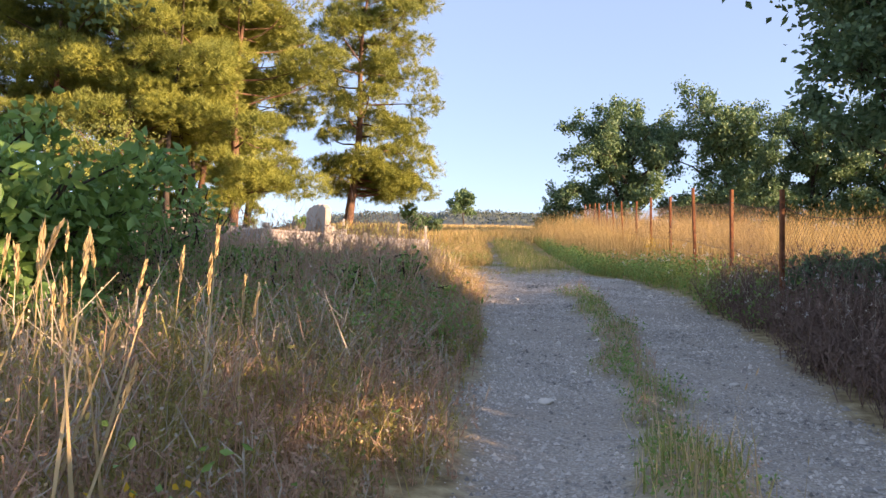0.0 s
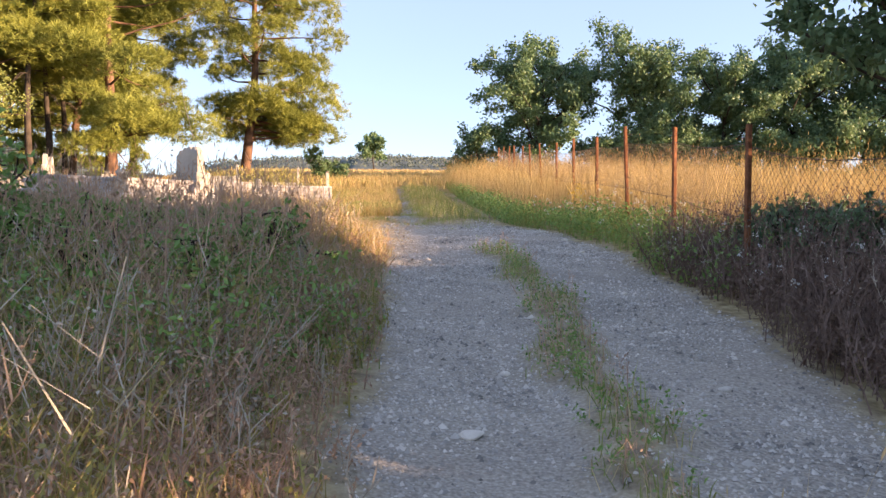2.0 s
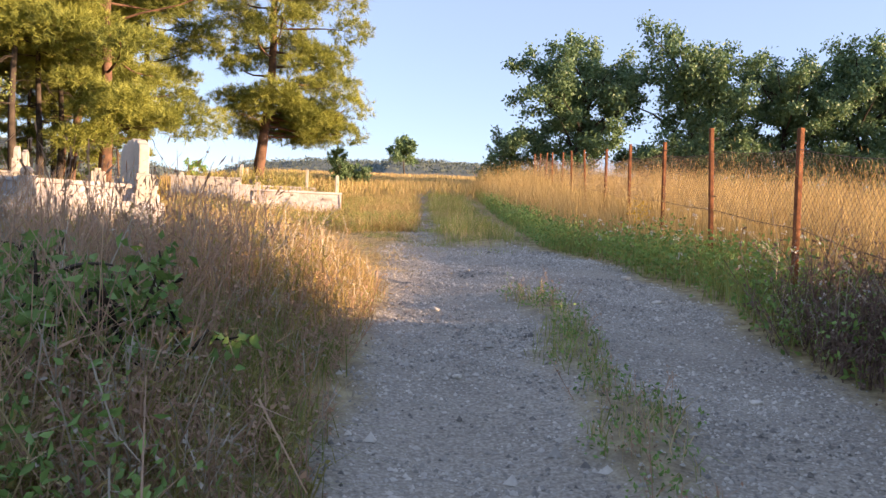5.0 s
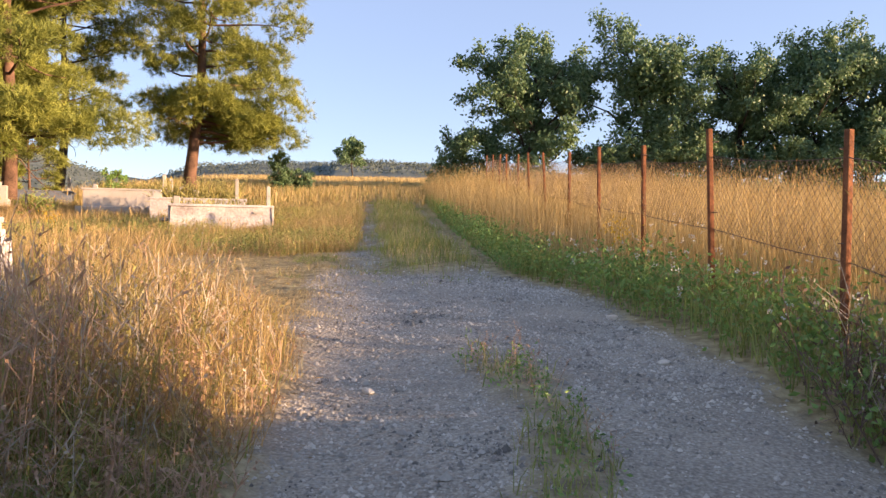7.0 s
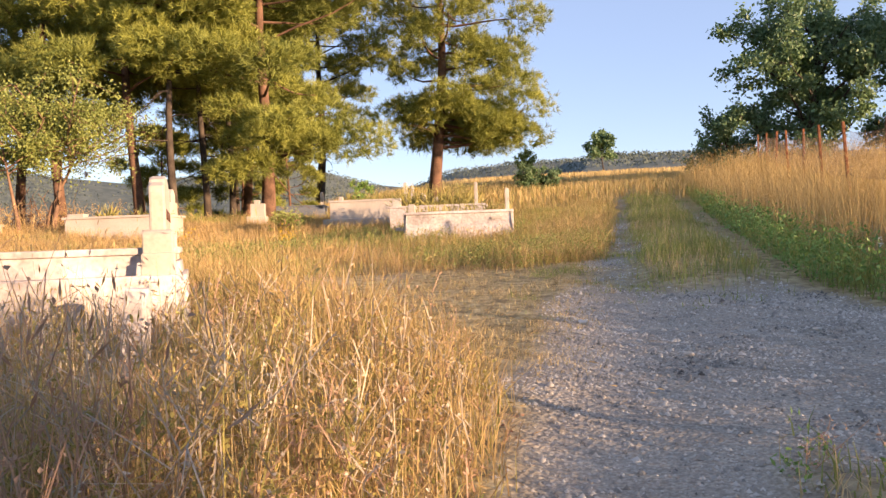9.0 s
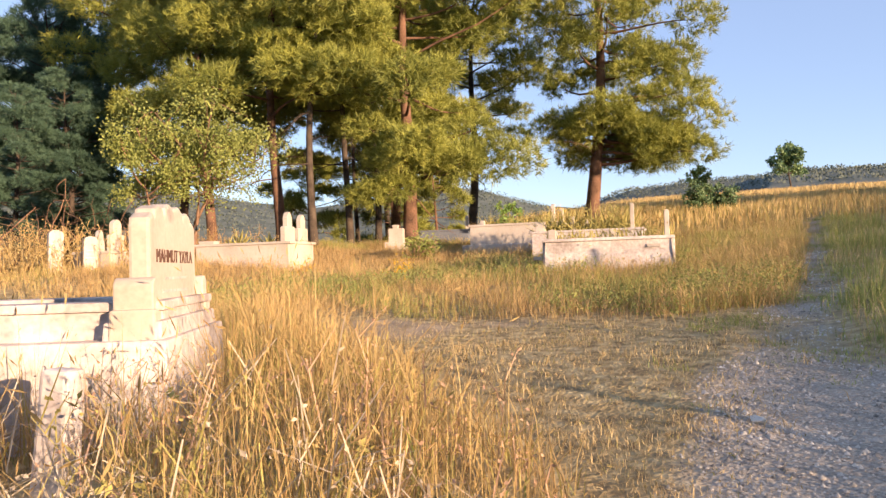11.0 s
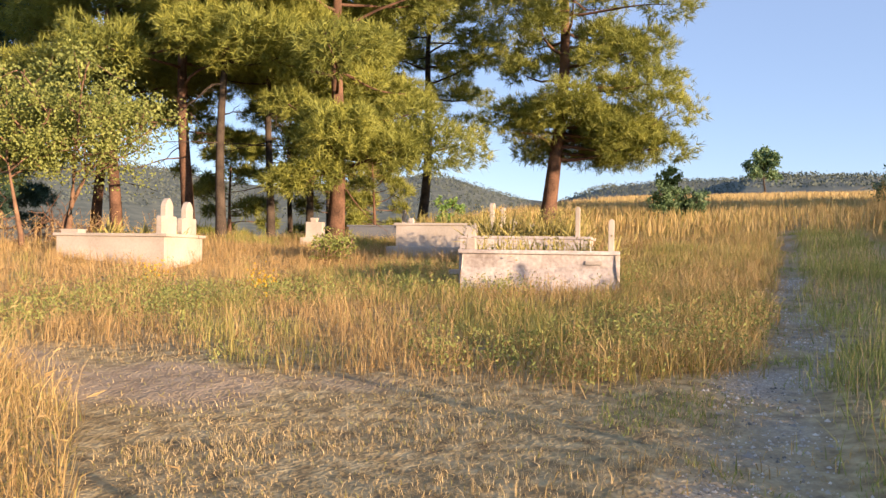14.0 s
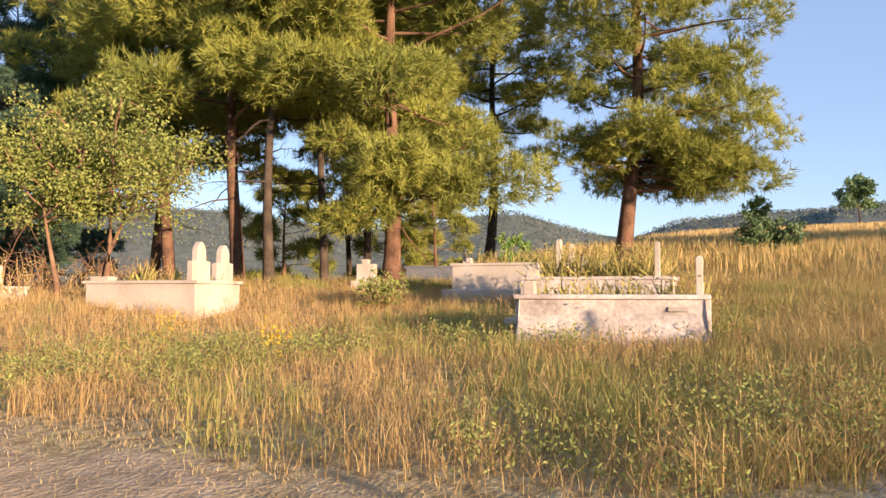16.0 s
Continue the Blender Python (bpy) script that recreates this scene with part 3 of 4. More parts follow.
# out-of-view shrubs, heights chosen to stop sun rays reaching the track
for sx, sy, tall, sk in ((6.3, 8.4, 1.15, 71), (6.9, 9.7, 1.1, 72), (7.6, 7.4, 1.25, 73), (5.6, 6.9, 1.1, 74), (6.6, 1.5, 2.0, 78), (6.9, 2.4, 2.0, 79), (6.6, 3.3, 1.9, 80), (7.9, 1.9, 2.05, 81)):
    leafy("shrub", "unseen dark shrub added behind the fence to block low sun", "shrub", on(sx, sy), tall, 0.8, 0.1, sk, count=4200, leaf=0.12, trunk_r=0.03, stems=3, limbs=5)
for sx, sy, tall, sk in ((4.7, 10.4, 0.34, 76), (4.5, 11.3, 0.3, 77)):
    leafy("shrub", "low dark-green bush in the grass along the fence", "shrub", on(sx, sy), tall, 0.42, 0.03, sk, count=2200, leaf=0.08, trunk_r=0.02, stems=4, limbs=4)
leafy("walnut_tree", "dark-leaved tree overhanging the verge", "tree", on(-4.5, 9.6), 6.0, 2.2, 3.7, 55, count=15000, leaf=0.13, trunk_r=0.12, limbs=12)
leafy("elder_shrub", "lush green shrub with pointed leaves in the verge", "shrub", on(-3.45, 7.8), 1.1, 1.0, 0.15, 56, LEAF, count=11000, leaf=0.115, trunk_r=0.03, stems=5, limbs=5)
leafy("elder_shrub", "smaller green shrub half hidden in dry weeds", "shrub", on(-3.3, 9.9), 0.95, 0.75, 0.1, 57, LEAF, count=4200, leaf=0.08, trunk_r=0.02, stems=4, limbs=4)


for sx, sy, tall, sk in ((-1.5, 10.5, 0.5, 58), (-0.75, 9.9, 0.42, 59), (-2.3, 9.0, 0.6, 60), (-2.7, 8.1, 0.55, 82), (-1.15, 8.7, 0.45, 83), (-1.9, 9.9, 0.5, 84), (-2.9, 10.9, 0.55, 85)):
    leafy("elder_shrub", "small leafy green bush among dry weeds on the verge", "shrub", on(sx, sy), tall, 0.36, 0.08, sk, LEAF, count=1500, leaf=0.065, trunk_r=0.015, stems=4, limbs=4)


# ---- grass and weeds ----
def scatter(n, box, keep, seed):
    """About n points of the box that pass keep(x, y, random)."""
    rng = np.random.default_rng(seed)
    x, y = rng.uniform(box[0], box[1], n), rng.uniform(box[2], box[3], n)
    ok = keep(x, y) > rng.uniform(0, 1, n)
    return x[ok], y[ok], rng


GRAVES = []


def clear_of_graves(x, y):
    ok = np.ones_like(x)
    for gx, gy, ga, gl, gw in GRAVES:
        c, s = math.cos(radians(ga)), math.sin(radians(ga))
        u, v = (x - gx) * c + (y - gy) * s, -(x - gx) * s + (y - gy) * c
        ok = ok * ~((np.abs(u) < gl / 2) & (np.abs(v) < gw / 2))
    return ok


def blades(name, label, x, y, rng, h, w, material, lean=0.35, ears=0.0, clumpy=0.25):
    n = len(x)
    z = height(x, y) - 0.02
    h = h * rng.uniform(0.55, 1.2, n) * (1 + clumpy * wob(x, y, 3.7, 5) + 0.5 * clumpy * wob(x, y, 9.1, 2))
    a = rng.uniform(0, 2 * np.pi, n)
    l = np.abs(rng.normal(0, lean, n)) * h
    d = np.stack([np.cos(a), np.sin(a)], 1)
    f = rng.uniform(0, np.pi, n)
    s = np.stack([np.cos(f), np.sin(f), np.zeros(n)], 1) * (w * rng.uniform(0.6, 1.3, n))[:, None] / 2
    base = np.stack([x, y, z], 1)
    mid = base + np.concatenate([d * (l * 0.3)[:, None], (h * 0.55)[:, None]], 1)
    tip = base + np.concatenate([d * l[:, None], np.sqrt(np.maximum(h * h - l * l * 0.6, 0.05 * h * h))[:, None]], 1)
    v = np.stack([base - s, base + s, mid - s * 0.75, mid + s * 0.75, tip], 1)
    k = np.arange(n)[:, None] * 5
    g = Geo()
    g.add(v, np.concatenate([k + np.array([0, 1, 3]), k + np.array([0, 3, 2]), k + np.array([2, 3, 4])]))
    if ears:
        pick = rng.uniform(0, 1, n) < ears
        t, m = tip[pick], mid[pick]
        way = t - m
        way /= np.linalg.norm(way, axis=1)[:, None]
        ln = np.clip(h[pick] * 0.1, 0.025, 0.07)
        for _ in range(2):
            cards(g, t - way * (ln * 0.6)[:, None], way, ln, ln * 0.13, rng, 0.1)
    return tagged(new(name, g.mesh(name, material)), label, "grass", kind="stuff")


def weeds(name, label, x, y, rng, h, material, arms=9, thick=0.006, seeds=2, seed_size=0.02):
    """Branching dry stems, each plant a spray of thin ribbons with small seed heads."""
    n = len(x)
    z = height(x, y) - 0.02
    H = h * rng.uniform(0.6, 1.2, n)
    a0 = rng.uniform(0, 6.28, n)
    tilt = np.abs(rng.normal(0, 0.42, n))
    top = np.stack([np.cos(a0) * tilt * H, np.sin(a0) * tilt * H, H], 1)
    base = np.stack([x, y, z], 1)
    g = Geo()

    def ribbon(p, q, w):
        m = len(p)
        f = rng.uniform(0, np.pi, m)
        s = np.stack([np.cos(f), np.sin(f), np.zeros(m)], 1) * w / 2
        v = np.stack([p - s, p + s, q + s * 0.5, q - s * 0.5], 1)
        k = np.arange(m)[:, None] * 4
        g.add(v, np.concatenate([k + np.array([0, 1, 2]), k + np.array([0, 2, 3])]))

    ribbon(base, base + top, thick * 1.4)
    for _ in range(arms):
        u = rng.uniform(0.15, 0.95, n)[:, None]
        p = base + top * u
        d = unit(n, rng, 0.45)
        q = p + d * (H * rng.uniform(0.14, 0.5, n))[:, None]
        q[:, 2] = np.maximum(q[:, 2], z + 0.02)
        ribbon(p, q, thick)
        for _ in range(seeds):
            r = p + (q - p) * rng.uniform(0.4, 1.0, n)[:, None]
            cards(g, r, unit(n, rng, 0.3), seed_size * rng.uniform(0.6, 1.5, n), seed_size * 0.7, rng)
    return tagged(new(name, g.mesh(name, material)), label, "weeds", kind="stuff")


def herbs(name, label, x, y, rng, h, material, leaves=12, size=0.06):
    """Leafy green weeds: a stem cloud with pointed leaves."""
    n = len(x)
    z = height(x, y)
    H = h * rng.uniform(0.5, 1.2, n)
    g = Geo()
    base = np.stack([x, y, z], 1)
    for _ in range(leaves):
        off = rng.normal(size=(n, 3)) * np.stack([H * 0.22, H * 0.22, H * 0], 1)
        off[:, 2] = H * rng.uniform(0.05, 1.0, n)
        cards(g, base + off, unit(n, rng, 0.25), size * rng.uniform(0.5, 1.4, n), size * 0.5, rng)
    return tagged(new(name, g.mesh(name, material)), label, "weeds", kind="stuff")


def verge(x, y):
    """The tall-weed verge on the graves' side of the track."""
    w = 0.1 * wob(x, y, 2.2, 8)
    return step(0.05, -0.25, x - np.minimum(left_edge(y), 0.42) + w) * (1 - stubble_mask(x, y)) * (y < 19.2) * clear_of_graves(x, y)


def meadow(x, y):
    return step(0.75, 0.35, x + 0.15 * wob(x, y, 1.5, 3)) * step(19.4, 19.9, y - 0.9 * step(-0.6, 0.6, x) + 0.2 * wob(x, y, 1.7, 5)) * clear_of_graves(x, y)


def fence_side(x, y):
    return step(0.0, 0.3, x - right_edge(y) + 0.1 * wob(x, y, 2.2, 6))


# ---- graves ----
def half_round(w, h, cap, k=7):
    """Half outline of a slab with a rounded head."""
    pts = [(w / 2, 0), (w / 2, h - cap)]
    for i in range(1, k + 1):
        a = i / k * math.pi / 2
        pts.append((w / 2 * math.cos(a), h - cap + cap * math.sin(a)))
    pts[-1] = (0, h)
    return pts


def stepped(w, h, neck=0.62, cap=0.1):
    """Half outline with square shoulders and a rounded middle."""
    n = w * neck / 2
    return [(w / 2, 0), (w / 2, h * 0.5), (w / 2 - 0.02, h * 0.53), (n, h * 0.54), (n, h - cap), (n * 0.72, h - cap * 0.5), (n * 0.3, h - cap * 0.12), (0, h)]


def grave(label, at, turn, L, W, H, stone, batter=0.0, cap=0.05, lip=0.04, soil=True, name="grave"):
    """A box grave: four wall slabs, four coping slabs and the earth within; head at local +x."""
    x, y = at
    z = float(min(height(x - L / 3, y), height(x + L / 3, y), height(x, y)))
    ob = thing(name, label, "grave", (x, y, z), turn)
    GRAVES.append((x, y, turn, L + 0.06, W + 0.06))
    t = 0.09
    body = H - cap
    for sy in (-1, 1):
        part("side_slab", block(0, sy * (W / 2 - t / 2), body / 2 - 0.1, L - 0.004, t, body + 0.2, 0.01, batter, 0.004), stone, ob)
        part("coping", block(0, sy * (W / 2 - 0.08), body + cap / 2, L + 2 * lip, 0.16 + lip, cap, 0.012, 0, 0.003), stone, ob)
    for sx in (-1, 1):
        part("end_slab", block(sx * (L / 2 - t / 2), 0, body / 2 - 0.1, t, W - 2 * t - 0.006, body + 0.2, 0.01, 0, 0.004), stone, ob)
        part("coping", block(sx * (L / 2 - 0.08), 0, body + cap / 2, 0.16 + lip, W - 0.16 - lip - 0.006, cap, 0.012, 0, 0.003), stone, ob)
    if soil:
        bm = bmesh.new()
        bmesh.ops.create_grid(bm, x_segments=10, y_segments=8, size=0.5)
        for v in bm.verts:
            v.co = Vector((v.co.x * (L - 0.2), v.co.y * (W - 0.2), body - 0.06 + 0.03 * noise.noise(v.co * 5)))
        part("soil", bm, SOIL, ob, "dry earth inside the grave")
    return ob, z


def headstone(ob, x, y, z, w, h, d, stone, profile=None, lean=0.0, name="headstone", label=""):
    return part(name, place(plate(profile or half_round(w, h, w * 0.5), d), pose(x, y, z, lean, 0, 90)), stone, ob, label)


A = 16
# nearest grave, with the wide lettered headstone
g0, z0 = grave("large weathered marble grave with wide lettered headstone in dry grass", (-3.37, 15.03), 32, 2.2, 1.1, 0.58, MARBLE)
g0.location.z += 0.11
part("plinth", block(-0.05, 0, 0.06, 2.5, 1.42, 0.66, 0.015, 0.02, 0.006), MARBLE, g0, "stained lower step of pale marble")
GRAVES.append((-3.37, 15.03, 32, 2.56, 1.5))
crown_line = [(0.72, 0.0), (0.72, 0.80), (0.70, 0.86), (0.60, 0.90), (0.58, 0.88), (0.55, 0.93), (0.44, 0.96), (0.33, 0.94), (0.30, 0.90), (0.27, 0.95), (0.15, 0.99), (0.03, 0.97), (0.0, 0.95)]
stone0 = part("headstone", place(plate([(x * 0.70, z * 0.78) for x, z in crown_line], 0.11, 0.018), pose(1.0, 0, 0.34, 0, 0, 90)), CREAM, g0, "pale carved headstone with scalloped top")
for sy in (-1, 1):
    part("shoulder", place(plate(half_round(0.11, 0.34, 0.055), 0.2), pose(1.0, sy * 0.56, 0.36, 0, 0, 90)), CREAM, g0)
    part("side_step", block(1.0, sy * 0.585, 0.43, 0.24, 0.13, 0.22, 0.014, 0.008, 0.004), CREAM, g0)
part("headstone_base", block(1.0, 0, 0.41, 0.3, 1.3, 0.14, 0.012, 0.01, 0.004), MARBLE, g0)


def lettering(words, size, m, parent):
    cu = bpy.data.curves.new("lettering", "FONT")
    cu.body, cu.size, cu.align_x, cu.align_y, cu.extrude = words, size, "CENTER", "CENTER", 0.003
    tmp = new("lettering_curve", cu)
    me = bpy.data.meshes.new_from_object(tmp)
    bpy.data.objects.remove(tmp)
    me.materials.clear()
    me.materials.append(INK)
    me.name = "lettering"
    ob = part("lettering", me, INK, parent, "dark engraved capital letters")
    ob.matrix_basis = m
    return ob


lettering("MAHMUT YAYLA", 0.105, pose(1.0 + 0.057, 0.0, 0.81, 90, 0, 90), stone0)
for k, wd in enumerate((0.34, 0.4, 0.3)):
    part("worn_line", block(1.0 + 0.056, 0, 0.69 - 0.07 * k, 0.004, wd * 1.4, 0.016, 0.001), MARBLE, stone0)
ped = part("foot_stone", block(-0.12, -0.63, 0.48, 0.19, 0.14, 0.22, 0.015, 0.012, 0.004), CREAM, g0, "small knob-headed stone on the ledge")
bm = bmesh.new()
bmesh.ops.create_uvsphere(bm, u_segments=14, v_segments=9, radius=0.062)
for v in bm.verts:
    v.co.z *= 0.8
part("knob", place(bm, pose(-0.12, -0.63, 0.635)), CREAM, ped)
post0 = thing("marble_post", "loose leaning marble post standing in the grass", "stone post", on(-1.97, 14.42, -0.05), 15)
GRAVES.append((-1.6, 13.95, 45, 0.6, 1.5))
part("shaft", place(block(0, 0, 0.27, 0.16, 0.13, 0.6, 0.02, 0.012, 0.006), pose(0, 0, 0, -2, 4, 0)), MARBLE, post0)

# marble box grave with two foot posts
g1, z1 = grave("low pinkish marble box grave with weeds growing inside", (-2.2, 24.55), 12, 2.04, 1.0, 0.52, MARBLE, 0.06, lip=0.0)
part("foot_post", place(plate(half_round(0.075, 0.42, 0.035), 0.07), pose(0.91, -0.36, 0.5, 0, 0, 0)), CREAM, g1, "slim white round-topped post")
part("head_block", block(-0.86, -0.38, 0.59, 0.13, 0.16, 0.16, 0.012, 0.01), CREAM, g1, "square white block at the corner")
part("plaque", block(0.7, -0.466, 0.37, 0.2, 0.03, 0.05, 0.003), CREAM, g1)
part("step", block(-1.12, 0.1, 0.22, 0.14, 0.7, 0.06, 0.01), CREAM, g1)
g1b, z1b = grave("low marble grave overgrown with yellow weeds", (-3.2, 27.0), 9, 2.1, 0.95, 0.5, MARBLE)
part("foot_post", place(plate(half_round(0.075, 0.5, 0.035), 0.07), pose(0.86, -0.3, 0.48, 0, 0, 0)), CREAM, g1b, "slim white round-topped post")
part("head_block", block(-0.9, -0.25, 0.58, 0.2, 0.2, 0.2, 0.015, 0.01), CREAM, g1b, "square white block at the corner")
g2, z2 = grave("pale stone box grave on a low step", (-5.3, 28.6), 9, 2.0, 1.0, 0.62, CREAM)
part("plinth", block(0, 0, 0.02, 2.3, 1.3, 0.28, 0.015), CREAM, g2)
headstone(g2, 0.86, -0.2, 0.6, 0.2, 0.42, 0.08, CREAM, label="thin grey-white upright stone")
headstone(g2, 0.98, 0.25, 0.6, 0.16, 0.36, 0.08, CREAM)
part("vase", block(-0.75, -0.3, 0.67, 0.12, 0.12, 0.1, 0.02, 0.015), CREAM, g2)
for vx, vy, vh in ((-3.95, 28.3, 0.78), (-3.62, 28.35, 0.7)):
    st = thing("headstone", "slim upright grey-white gravestone among weeds", "gravestone", on(vx, vy), 20)
    part("slab", place(plate(half_round(0.13, vh, 0.05), 0.08), pose(0, 0, -0.05, 0, 3, 0)), MARBLE, st)
g5, z5 = grave("blue-grey stone box grave at the edge of the grove", (-8.5, 31.4), A, 1.4, 0.9, 0.36, GREYSTONE)
headstone(g5, 0.6, 0, 0.34, 0.3, 0.42, 0.07, CREAM, label="white round-headed headstone")
g6 = thing("grave_marker", "small white stone block with a pot at a pine's foot", "gravestone", on(-8.35, 28.3), A)
part("base", block(0, 0, 0.08, 0.48, 0.4, 0.2, 0.012), CREAM, g6)
part("slab", block(0.02, 0, 0.34, 0.36, 0.2, 0.34, 0.012), CREAM, g6)
part("pot", block(0.0, 0, 0.55, 0.12, 0.12, 0.1, 0.02, -0.02), CREAM, g6)

# cream double grave with two headstones and spiky plants
g3, z3 = grave("cream stone double grave with two stepped headstones", (-9.3, 24.3), 11, 2.02, 1.1, 0.5, CREAM, lip=0.05)
for py, hh in ((-0.28, 0.62), (0.3, 0.60)):
    part("headstone", place(plate(stepped(0.42, hh, 0.5, 0.13), 0.1), pose(0.86, py, 0.46, 0, 0, 90)), CREAM, g3, "white stepped headstone with rounded top")
part("planter", block(-0.82, -0.38, 0.52, 0.32, 0.18, 0.09, 0.012, -0.02), CREAM, g3)
g4, z4 = grave("cream double grave with two plain headstones on a slab", (-12.0, 23.0), 14, 0.8, 1.0, 0.3, CREAM)
headstone(g4, 0.25, -0.1, 0.28, 0.42, 0.66, 0.1, CREAM, stepped(0.42, 0.66, 0.62))
headstone(g4, 0.12, -0.42, 0.28, 0.2, 0.44, 0.09, CREAM, stepped(0.2, 0.44, 0.7))
for vx, vy, vh, vw in ((-12.0, 21.8, 0.92, 0.27), (-11.8, 22.4, 0.74, 0.27), (-13.4, 21.4, 0.74, 0.27)):
    st = thing("headstone", "old narrow round-topped gravestone in dry grass", "gravestone", on(vx, vy), 14, "old gravestones")
    part("slab", place(plate(half_round(vw, vh, 0.1), 0.09), pose(0, 0, -0.08, 0, 2, 60)), CREAM, st)
    for k in range(4):
        part("worn_line", place(block(0, -0.047, vh * 0.72 - 0.07 * k, vw * 0.6, 0.004, 0.012, 0.001), pose(0, 0, -0.08, 0, 2, 60)), MARBLE, st)
for ob, px, py, pz, n, s in ((g3, -0.35, -0.1, 0.40, 42, 0.42), (g3, 0.45, -0.25, 0.40, 14, 0.34)):
    geo = Geo()
    rng = np.random.default_rng(int(100 * px + 200))
    d = unit(n, rng, 1.3)
    cards(geo, np.zeros((n, 3)) + rng.normal(size=(n, 3)) * np.array([0.06, 0.06, 0.0]), d, s * rng.uniform(0.6, 1.1, n), 0.045, rng, 0.2)
    plant = thing("spiky_plant", "spiky yellow-green plant growing on the cream grave", "plant", ob.matrix_basis @ Vector((px, py, pz)))
    part("rosette", geo.mesh("rosette", OLIVE), OLIVE, plant)


def grave_weeds(ob, L, W, H, n, h, seed):
    rng = np.random.default_rng(seed)
    geo = Geo()
    p = np.stack([rng.uniform(-L / 2 + 0.15, L / 2 - 0.15, n), rng.uniform(-W / 2 + 0.15, W / 2 - 0.15, n), np.full(n, H - 0.1)], 1)
    d = unit(n, rng, 2.2)
    cards(geo, p, d, h * rng.uniform(0.4, 1.2, n), 0.022, rng, 0.1)
    q = p + d * (h * rng.uniform(0.3, 1.0, n))[:, None]
    q = np.repeat(q, 3, 0)
    cards(geo, q + rng.normal(size=q.shape) * 0.03, unit(len(q), rng, 0.4), 0.045, 0.02, rng)
    w = tagged(new("grave_weeds", geo.mesh("grave_weeds", OLIVE)), "yellow-green weeds growing inside a grave", "weeds", kind="stuff")
    w.matrix_basis = ob.matrix_basis.copy()


grave_weeds(g1, 2.3, 1.0, 0.5, 240, 0.34, 1)
grave_weeds(g1b, 2.1, 0.95, 0.48, 520, 0.62, 2)
grave_weeds(g2, 2.0, 1.0, 0.6, 200, 0.4, 3)
grave_weeds(g3, 2.15, 1.15, 0.44, 60, 0.3, 4)


def dead_bush(at, size, seed, n=26):
    rng = np.random.default_rng(seed)
    geo = Geo()
    for _ in range(n):
        d = unit(1, rng, 0.7)[0]
        main = bend((rng.normal() * size * 0.3, rng.normal() * size * 0.3, 0), d, size * rng.uniform(0.6, 1.3), rng, 0.2, 0.22, 6)
        geo.tube(main, np.linspace(0.02, 0.006, 7), 4)
        for _ in range(4):
            geo.tube(bend(main[rng.integers(2, 7)], unit(1, rng, 0.4)[0], size * rng.uniform(0.2, 0.5), rng, 0.1, 0.25, 4), np.linspace(0.009, 0.003, 5), 3)
    ob = thing("dead_bush", "tangled leafless reddish-brown dead bush", "shrub", at)
    part("branch_tangle", geo.mesh("branch_tangle", TWIG), TWIG, ob)


for x, y, s, k in ((-14.6, 21.6, 1.7, 1), (-14.0, 23.2, 1.6, 2), (-14.5, 19.6, 1.4, 4), (-13.6, 24.9, 1.3, 5), (-12.8, 25.9, 1.1, 6)):
    dead_bush(on(x, y), s, 60 + k)


# ---- fence ----
def fence():
    ob = thing("wire_fence", "rusty iron post fence with sagging chain-link mesh", "fence")
    ys = [3.4, 5.9, 8.35, 10.74, 13.3, 15.43, 17.5, 19.7, 21.9, 24.2, 26.5, 28.9, 31.3, 33.8, 36.3, 38.8]
    xs = np.interp(ys, [3, 10.7, 13.3, 17.5, 26, 39], [3.3, 3.68, 3.98, 4.16, 4.6, 5.4])
    rng = np.random.default_rng(8)
    tops = []
    for i, (x, y) in enumerate(zip(xs, ys)):
        z = float(height(x, y))
        h = 1.5 + rng.uniform(-0.05, 0.06)
        bm = block(0, 0, h / 2 - 0.1, 0.046, 0.046, h + 0.2, 0.008, 0.0, 0.004)
        m = pose(x, y, z, rng.normal() * 1.2, rng.normal() * 1.2, rng.uniform(0, 20))
        p = part("post", place(bm, m), RUST, ob)
        tops.append((x, y, z, h))
        for hz in (h - 0.12, h * 0.5):
            geo = Geo()
            a = np.linspace(0, 2 * np.pi, 9)
            geo.tube(np.stack([x + 0.042 * np.cos(a), y + 0.042 * np.sin(a), np.full(9, z + hz)], 1), np.full(9, 0.004), 4)
            part("wire_tie", geo.mesh("wire_tie", WIRE), WIRE, p)
    for (xa, ya, za, ha), (xb, yb, zb, hb) in zip(tops[:-1], tops[1:]):
        a, b = np.array([xa, ya, za]), np.array([xb, yb, zb])
        span = float(np.hypot(xb - xa, yb - ya))
        geo = Geo()
        lo, hi, sag = 0.6, 1.3 + rng.uniform(-0.05, 0.04), rng.uniform(0.02, 0.08)

        def at(u, v):
            """A point of the sagging mesh: u along the span, v up, in metres."""
            f = u / span
            return a + (b - a) * f + np.array([0.02 * math.sin(u * 3 + v * 4 + ya), 0, v - sag * math.sin(math.pi * f) * v / hi])

        cell = 0.075
        k = -hi
        while k < span:
            for up in (1, -1):
                u0, u1 = max(0, k), min(span, k + hi - lo)
                if u1 - u0 > 0.05:
                    us = np.linspace(u0, u1, 3)
                    vs = lo + (us - k) if up > 0 else hi - (us - k)
                    geo.tube([at(u, v) for u, v in zip(us, vs)], np.full(3, 0.0016), 3)
            k += cell
        part("mesh_panel", geo.mesh("mesh_panel", WIRE), WIRE, ob)
        geo = Geo()
        for v in (hi, 0.62):
            us = np.linspace(0, span, 6)
            geo.tube([at(u, v) for u in us], np.full(6, 0.0035), 4)
        part("strand", geo.mesh("strand", WIRE), WIRE, ob)


fence()

